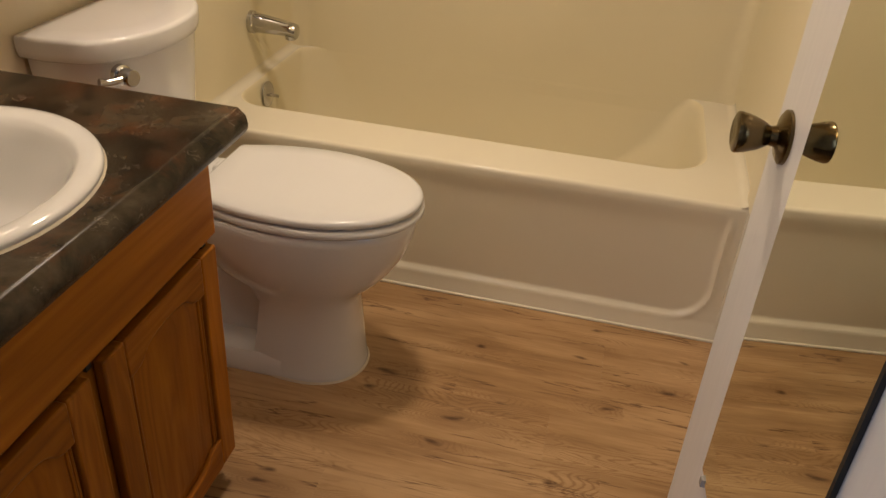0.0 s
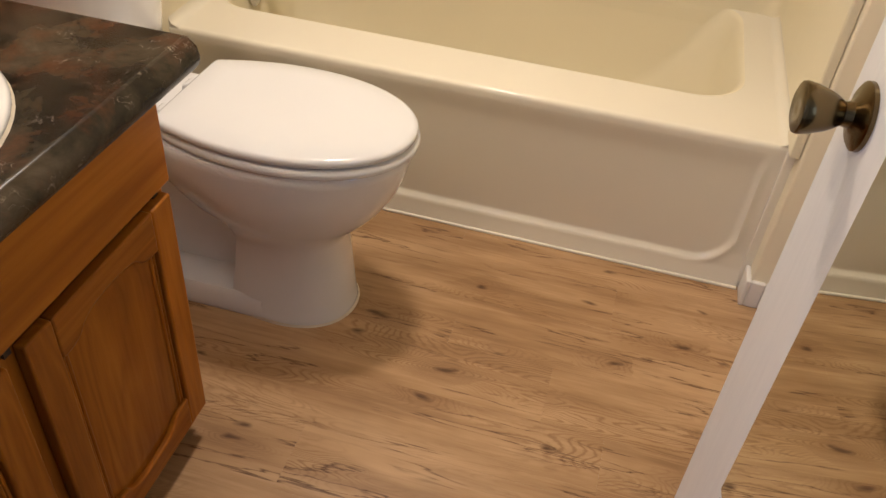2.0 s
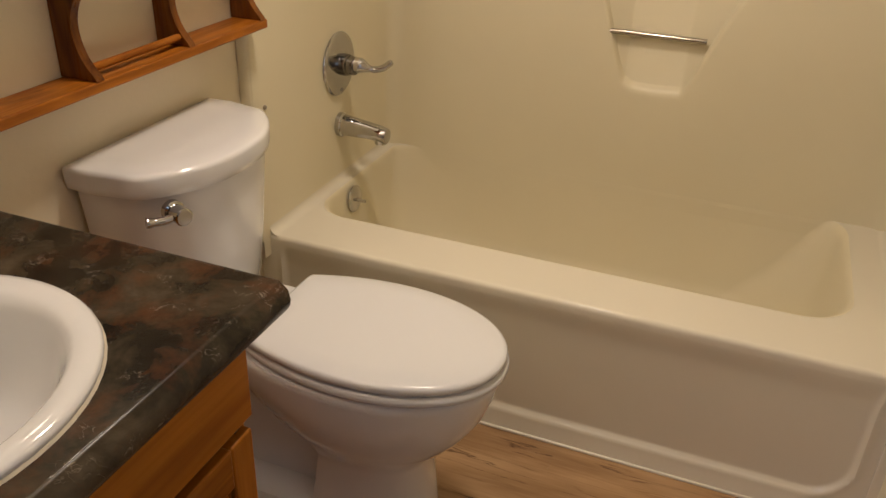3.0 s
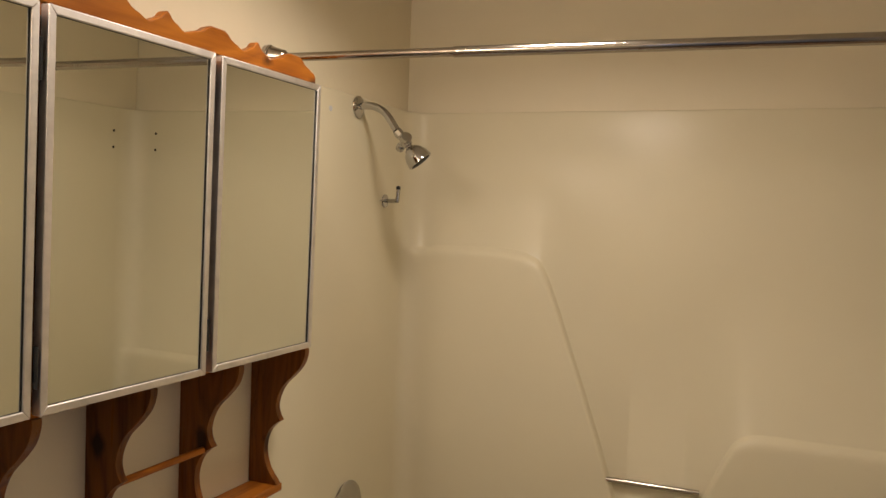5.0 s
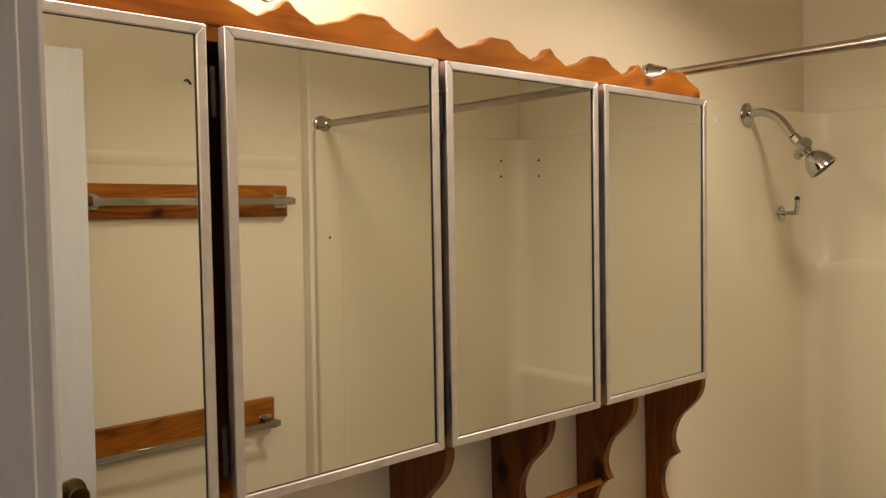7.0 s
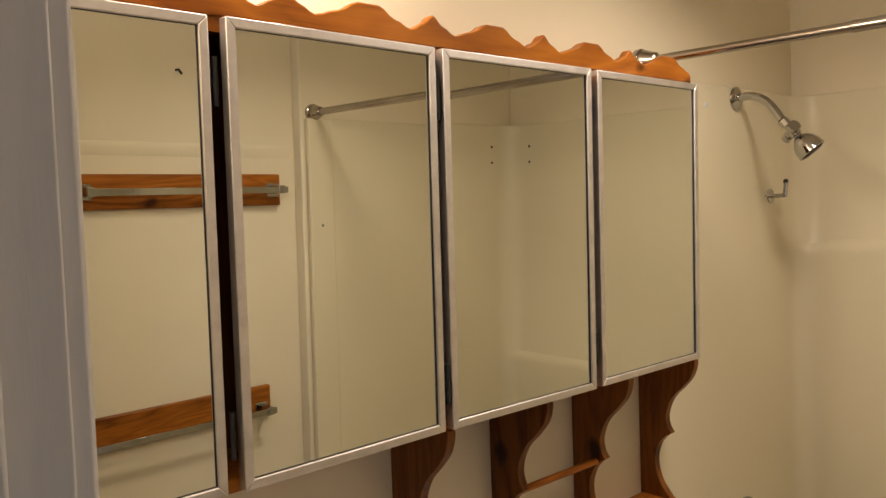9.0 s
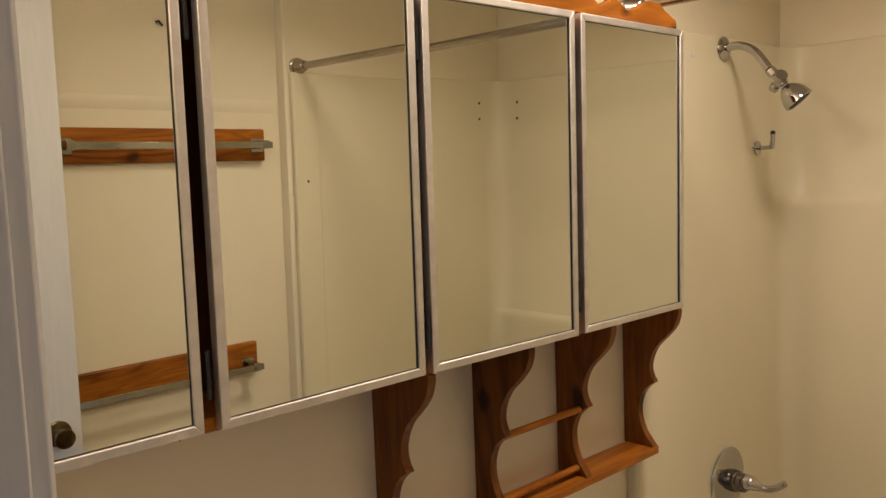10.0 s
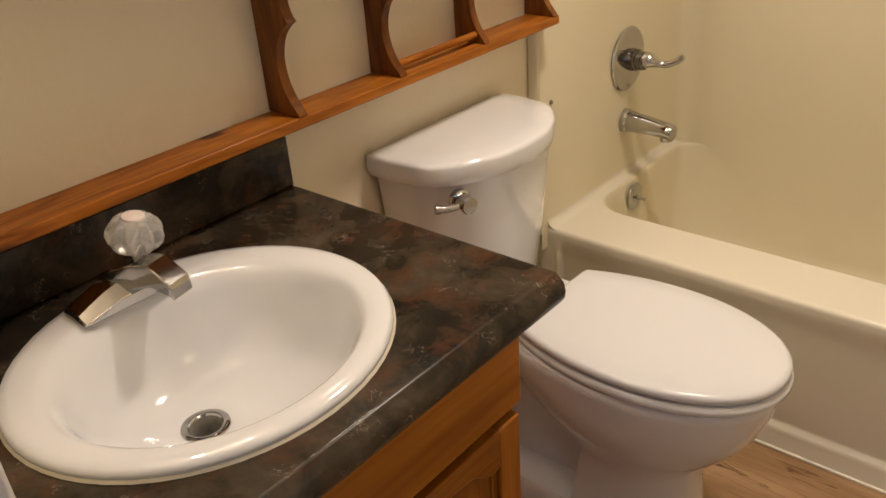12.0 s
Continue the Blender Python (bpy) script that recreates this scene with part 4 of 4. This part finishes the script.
knob_tilt = Matrix.Translation(KNOB) @ Euler((radians(-4), radians(9), 0)).to_matrix().to_4x4() @ Matrix.Translation(-KNOB)
bm = knob_mesh()
bmesh.ops.transform(bm, matrix=knob_tilt, verts=bm.verts)
part("knob", bm, CRYSTAL, faucet, "fluted clear acrylic knob", angle=24)
bm = lathe(KNOB + Vector((0, 0, 0.0518)), (0, 0, 1), ((0, 0.0150), (0.0022, 0.0145), (0.0034, 0.011), (0.0036, 0.003)), 28)
bmesh.ops.transform(bm, matrix=knob_tilt, verts=bm.verts)
part("knob_cap", bm, plain("pearl_cap", (0.72, 0.63, 0.60), 0.15, vary=0.12, scale=40), faucet, "pale pearly knob cap")

# ---------------------------------------------------------------- mirror cabinet and shelf
CX, CZ0, CZ1, CY0, CY1 = 0.108, 1.268, 1.862, 0.520, 1.975
cabinet = thing("medicine_cabinet", (0.04, 1.24, CZ0), "long stained pine wall cabinet with four mirror doors", "wall cabinet")
part("top_panel", box(WALL + 0.001, CX, CY0, CY1, CZ1 - 0.018, CZ1), PINEH, cabinet)
part("bottom_panel", box(WALL + 0.001, CX, CY0, CY1, CZ0, CZ0 + 0.018), PINEH, cabinet)
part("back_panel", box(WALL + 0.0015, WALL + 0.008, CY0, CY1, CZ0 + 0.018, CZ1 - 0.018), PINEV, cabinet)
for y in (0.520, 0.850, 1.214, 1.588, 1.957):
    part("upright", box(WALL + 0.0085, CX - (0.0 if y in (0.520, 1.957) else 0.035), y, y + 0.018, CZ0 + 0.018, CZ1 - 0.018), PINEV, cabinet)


def valance():
    step = 0.2605
    line = []
    y = 0.971 - 2 * step
    while y < 2.05:
        line += [(y - 0.045, 1.885), (y - 0.020, 1.896), (y, 1.9115), (y + 0.020, 1.896), (y + 0.045, 1.885), (y + 0.082, 1.895), (y + step / 2 - 0.012, 1.9115), (y + step / 2 + 0.026, 1.9115), (y + 0.186, 1.895)]
        y += step
    sm = []
    for a, b in zip(line, line[1:]):
        for k in range(3):
            u = k / 3
            sm.append((a[0] + (b[0] - a[0]) * u, a[1] + (b[1] - a[1]) * (u * u * (3 - 2 * u))))
    top = [(CY0, 1.885)] + [p for p in sm if CY0 + 0.004 < p[0] < 1.972] + [(1.975, 1.878)]
    return prism([(CY0, CZ1 + 0.0005)] + top + [(1.975, CZ1 + 0.0005)], 0, CX - 0.016, CX + 0.003)


part("valance", valance(), PINEH, cabinet, "scalloped pine valance", bevel=0.0025, segs=2, angle=50)


def framed_mirror(y0, y1, swing, lean=0.0):
    w, h, fw, z0 = y1 - y0, 0.584, 0.0130, 1.2735
    m = Matrix.Translation((0.127, (y0 + y1) / 2, z0 + h / 2)) @ Euler((0, radians(lean), radians(swing))).to_matrix().to_4x4()

    def turned(bm):
        bmesh.ops.transform(bm, matrix=m, verts=bm.verts)
        return bm
    # mirror pane is the door; frame bars and backing are its parts
    pane = box(-0.004, 0.0, -w / 2 + fw - 0.002, w / 2 - fw + 0.002, -h / 2 + fw - 0.002, h / 2 - fw + 0.002)
    door = part("mirror_door", turned(pane), MIRROR, cabinet, "silvered mirror in a worn aluminium frame", smooth=False)
    for a, b, sgn in ((-w / 2, -w / 2 + fw, 1), (w / 2, w / 2 - fw, -1)):
        o = [(a, -h / 2), (b, -h / 2 + fw), (b, h / 2 - fw), (a, h / 2)]
        part("frame_bar", turned(prism(o, 0, -0.012, 0.005)), ALU, door, bevel=0.0015)
    for a, b in ((-h / 2, -h / 2 + fw), (h / 2, h / 2 - fw)):
        o = [(-w / 2, a), (-w / 2 + fw, b), (w / 2 - fw, b), (w / 2, a)]
        part("frame_bar", turned(prism(o, 0, -0.012, 0.005)), ALU, door, bevel=0.0015)
    part("seal", turned(prism_ring(-w / 2 + fw - 0.0005, w / 2 - fw + 0.0005, -h / 2 + fw - 0.0005, h / 2 - fw + 0.0005, 0.0010)), BLACK, door, "thin black seal")
    part("backing", turned(box(-0.011, -0.0045, -w / 2 + fw, w / 2 - fw, -h / 2 + fw, h / 2 - fw)), BLACK, door)
    return door


def prism_ring(y0, y1, z0, z1, t):
    """One closed picture-frame loop of square section."""
    def loop(x, d):
        return [(x, y0 + d, z0 + d), (x, y1 - d, z0 + d), (x, y1 - d, z1 - d), (x, y0 + d, z1 - d)]
    rings = [loop(0.0002, 0.0), loop(0.002, 0.0), loop(0.002, t), loop(0.0002, t)]
    return loft(rings + [rings[0]], None, (False, False))


SWING = (1.0, 1.2, -0.9, 0.0)
for (y0, y1), s in zip(((0.526, 0.846), (0.866, 1.214), (1.229, 1.589), (1.611, 1.960)), SWING):
    framed_mirror(y0, y1, s, 0.65)
for y in (0.856, 1.2215, 1.600):
    for z in (1.345, 1.78):
        part("hinge", tube([(0.124, y, z - 0.03), (0.124, y, z + 0.03)], 0.0035, 10), DARKH, cabinet)

shelf = thing("wall_shelf", (0.0, 1.24, 0.925), "stained pine wall shelf on scrolled brackets", "wall shelf")
part("board", box(WALL + 0.001, 0.046, VY0 + 0.001, 1.986, 0.9255, 0.945), PINEH, shelf, bevel=0.003)


def bracket(y):
    o = [(0.114, 1.2675), (0.113, 1.252), (0.104, 1.228), (0.083, 1.203), (0.060, 1.180), (0.046, 1.155), (0.040, 1.130), (0.044, 1.110), (0.053, 1.096), (0.038, 1.086), (0.022, 1.068), (0.012, 1.040), (0.012, 1.012), (0.020, 0.985), (0.032, 0.966), (0.043, 0.953), (0.047, 0.9455)]
    cusp = o.index((0.053, 1.096))
    a = spline([(x, z, 0) for x, z in o[:cusp + 1]], 4)
    b = spline([(x, z, 0) for x, z in o[cusp:]], 4)
    edge = [(p.x, p.y) for p in a] + [(p.x, p.y) for p in b[1:]]
    return prism([(WALL + 0.001, 0.9455), (WALL + 0.001, 1.2675)] + edge, 1, y - 0.009, y + 0.009)


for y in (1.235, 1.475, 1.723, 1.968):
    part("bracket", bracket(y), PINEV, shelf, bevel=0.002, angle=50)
for z, x in ((1.088, 0.030), (0.962, 0.022)):
    part("dowel", tube([(x, 1.487, z), (x, 1.721, z)], 0.007, 14), PINEH, shelf)

# ---------------------------------------------------------------- lamps
fixture = thing("ceiling_light", (0.59, 1.825, TOP), "round white flush ceiling light", "ceiling light")
part("base_plate", lathe((0.59, 1.825, TOP - 0.0005), (0, 0, -1), ((0, 0.125), (0.020, 0.125), (0.026, 0.115), (0.046, 0.112)), 36), TRIM, fixture)
vlight = thing("vanity_light", (WALL, 0.95, 2.11), "warm vanity light bar above the mirror cabinet", "vanity light")
part("bar", box(WALL + 0.001, WALL + 0.03, 0.62, 1.14, 2.06, 2.16), CHROME, vlight, bevel=0.004)
for y in (0.74, 1.02):
    part("socket", lathe((WALL + 0.03, y, 2.11), (1, 0, 0), ((0, 0.024), (0.05, 0.022)), 20), CHROME, vlight)
loop = [(0.06 + 0.004 * math.sin(a), 0.972 + 0.016 * math.cos(a), 1.938 + 0.018 * math.sin(a)) for a in [2 * math.pi * k / 16 for k in range(17)]]
part("wire_loop", tube(loop, 0.0018, 8), NICKEL, vlight, "bent steel wire loop")
part("wire", tube([(0.06, 0.972, 1.956), (0.03, 0.965, 2.02), (WALL + 0.02, 0.96, 2.07)], 0.0018, 8), NICKEL, vlight)

# ---------------------------------------------------------------- door with its long mirror
door_1 = thing("door_1", (1.30, 1.149, 0), "white painted door standing open with a long mirror", "door", kind="structure")
DO = Vector((1.299, 1.149, 0))
DD = Vector((0.0666, -0.9978, 0)).normalized()
DN = Vector((-DD.y, DD.x, 0))
DN = DN if DN.x > 0 else -DN


def on_door(bm):
    """From (along the leaf, depth behind its face, height)."""
    m = Matrix(((DD.x, DN.x, 0, DO.x), (DD.y, DN.y, 0, DO.y), (0, 0, 1, 0), (0, 0, 0, 1)))
    bmesh.ops.transform(bm, matrix=m, verts=bm.verts)
    return bm


part("leaf", on_door(box(0.0, 0.652, 0.0, 0.035, 0.012, 2.035)), DOORW, door_1, bevel=0.003)
long_mirror = part("long_mirror", on_door(box(0.148, 0.486, -0.0045, -0.0005, 0.486, 1.70)), MIRROR, door_1, "long frameless door mirror", smooth=False)
# The shadow at the mirror's near edge, drawn as a black strip.
part("edge_shadow", on_door(box(0.4862, 0.492, -0.0055, -0.0005, 0.486, 1.70)), BLACK, long_mirror, "black strip drawn for the shadow at the mirror edge")
for a in (0.166, 0.440):
    part("clip", on_door(box(a - 0.005, a + 0.005, -0.0075, -0.0006, 0.472, 0.4855)), CLIP, long_mirror, "clear plastic mirror clip")
KN = -DN
kp = DO + DD * 0.058 + Vector((0, 0, 0.945))
knob = part("door_knob", lathe(kp + KN * 0.020, KN, ((0, 0.0115), (0.005, 0.015), (0.013, 0.019), (0.027, 0.0235), (0.036, 0.025), (0.039, 0.024), (0.041, 0.019), (0.039, 0.004)), 28), BRASS, door_1, "antique brass door knob")
part("rose", lathe(kp + KN * 0.0005, KN, ((0, 0.033), (0.004, 0.0325), (0.007, 0.028), (0.009, 0.018), (0.012, 0.013), (0.021, 0.011)), 32), BRASS, knob)
part("latch_plate", on_door(box(-0.0012, 0.0004, 0.006, 0.029, 0.90, 0.99)), BRASS, door_1, "brass latch plate")
for z in (0.22, 1.02, 1.82):
    part("hinge", lathe(DO + DD * 0.657 + Vector((0, 0, z)) + DN * 0.038, (0, 0, 1), ((0, 0.006), (0.09, 0.006)), 12), BRASS, door_1)

# ---------------------------------------------------------------- towel rails on the east wall


def towel_rail(y0, y1, z0, z1, zbar, yend):
    rail = thing("towel_rail", (RIGHT, (y0 + y1) / 2, z0), "square chrome towel bar on a stained pine board", "towel rail", "towel rails on the wall")
    part("board", box(RIGHT - 0.020, RIGHT - 0.0005, y0, y1, z0, z1), PINEH, rail, bevel=0.004)
    part("bar", box(RIGHT - 0.078, RIGHT - 0.072, y0 + 0.06, yend + 0.012, zbar - 0.010, zbar + 0.010), CHROME, rail, bevel=0.001)
    for y in (y0 + 0.07, yend - 0.012):
        part("post", box(RIGHT - 0.080, RIGHT - 0.0205, y - 0.011, y + 0.011, zbar - 0.012, zbar + 0.014), CHROME, rail, bevel=0.002)
        part("plate", box(RIGHT - 0.026, RIGHT - 0.0203, y - 0.022, y + 0.022, zbar - 0.022, zbar + 0.022), CHROME, rail, bevel=0.002)
    return rail


towel_rail(1.16, 1.872, 1.612, 1.712, 1.661, 1.852)
towel_rail(1.10, 1.808, 0.934, 1.030, 0.958, 1.782)

solo("nail", lathe((WALL, 0.881, 1.225), (1, 0, 0), ((0, 0.0012), (0.006, 0.0012), (0.0065, 0.0024), (0.0075, 0.0018)), 10), HOLE, "small dark nail below the mirror cabinet", "nail")
solo("nail", tube([(RIGHT - 0.001, 1.528, 2.020), (RIGHT - 0.012, 1.530, 2.022), (RIGHT - 0.014, 1.541, 2.008)], 0.0035, 8), HOLE, "bent dark nail in the painted wall", "nail")
solo("screw_hole", lathe((SX1 - 0.0058, 2.005, 1.54), (-1, 0, 0), ((0, 0.005), (0.0012, 0.004)), 10), HOLE, "small dark screw hole in the surround", "screw hole", group="screw holes in the surround")
ridge = [(RIGHT - 0.0005, 1.765), (RIGHT - 0.003, 1.775), (RIGHT - 0.005, 1.790), (RIGHT - 0.004, 1.800), (RIGHT - 0.0005, 1.806)]
solo("trim_ridge", prism(ridge, 1, 0.60, 1.925), PAINT, "painted-over ridge along the wall", "trim", "structure")

# ---------------------------------------------------------------- floor planks
rng = random.Random(4)
PW, GAP = 0.152, 0.0001


def plank_mesh(length, width):
    bm = bmesh.new()
    e = 0.0002
    lo = [(0, 0, -0.0078), (length, 0, -0.0078), (length, width, -0.0078), (0, width, -0.0078)]
    mid = [(0, 0, -e), (length, 0, -e), (length, width, -e), (0, width, -e)]
    hi = [(e, e, 0), (length - e, e, 0), (length - e, width - e, 0), (e, width - e, 0)]
    loft([lo, mid, hi], bm)
    bmesh.ops.recalc_face_normals(bm, faces=bm.faces)
    me = bpy.data.meshes.new("plank")
    bm.to_mesh(me)
    bm.free()
    me.materials.append(OAK)
    return me


row = -9
while True:
    y = 1.735 + row * PW
    if y > 2.0:
        break
    x_lo, x_hi = (WALL, RIGHT) if y > 0.36 else (-0.5, 2.4)
    joint = {0: 1.187, -1: 0.847}.get(row, rng.uniform(0.2, 1.3))
    cuts = [x_lo] + [c for c in (joint - 1.22, joint, joint + 1.22) if x_lo + 0.02 < c < x_hi - 0.02] + [x_hi]
    wide = min(PW, 2.02 - y)
    for a, b in zip(cuts, cuts[1:]):
        ob = new("plank", plank_mesh(b - a - GAP, wide - GAP))
        ob.location = (a, y, 0)
        ob.parent = floor
    row += 1
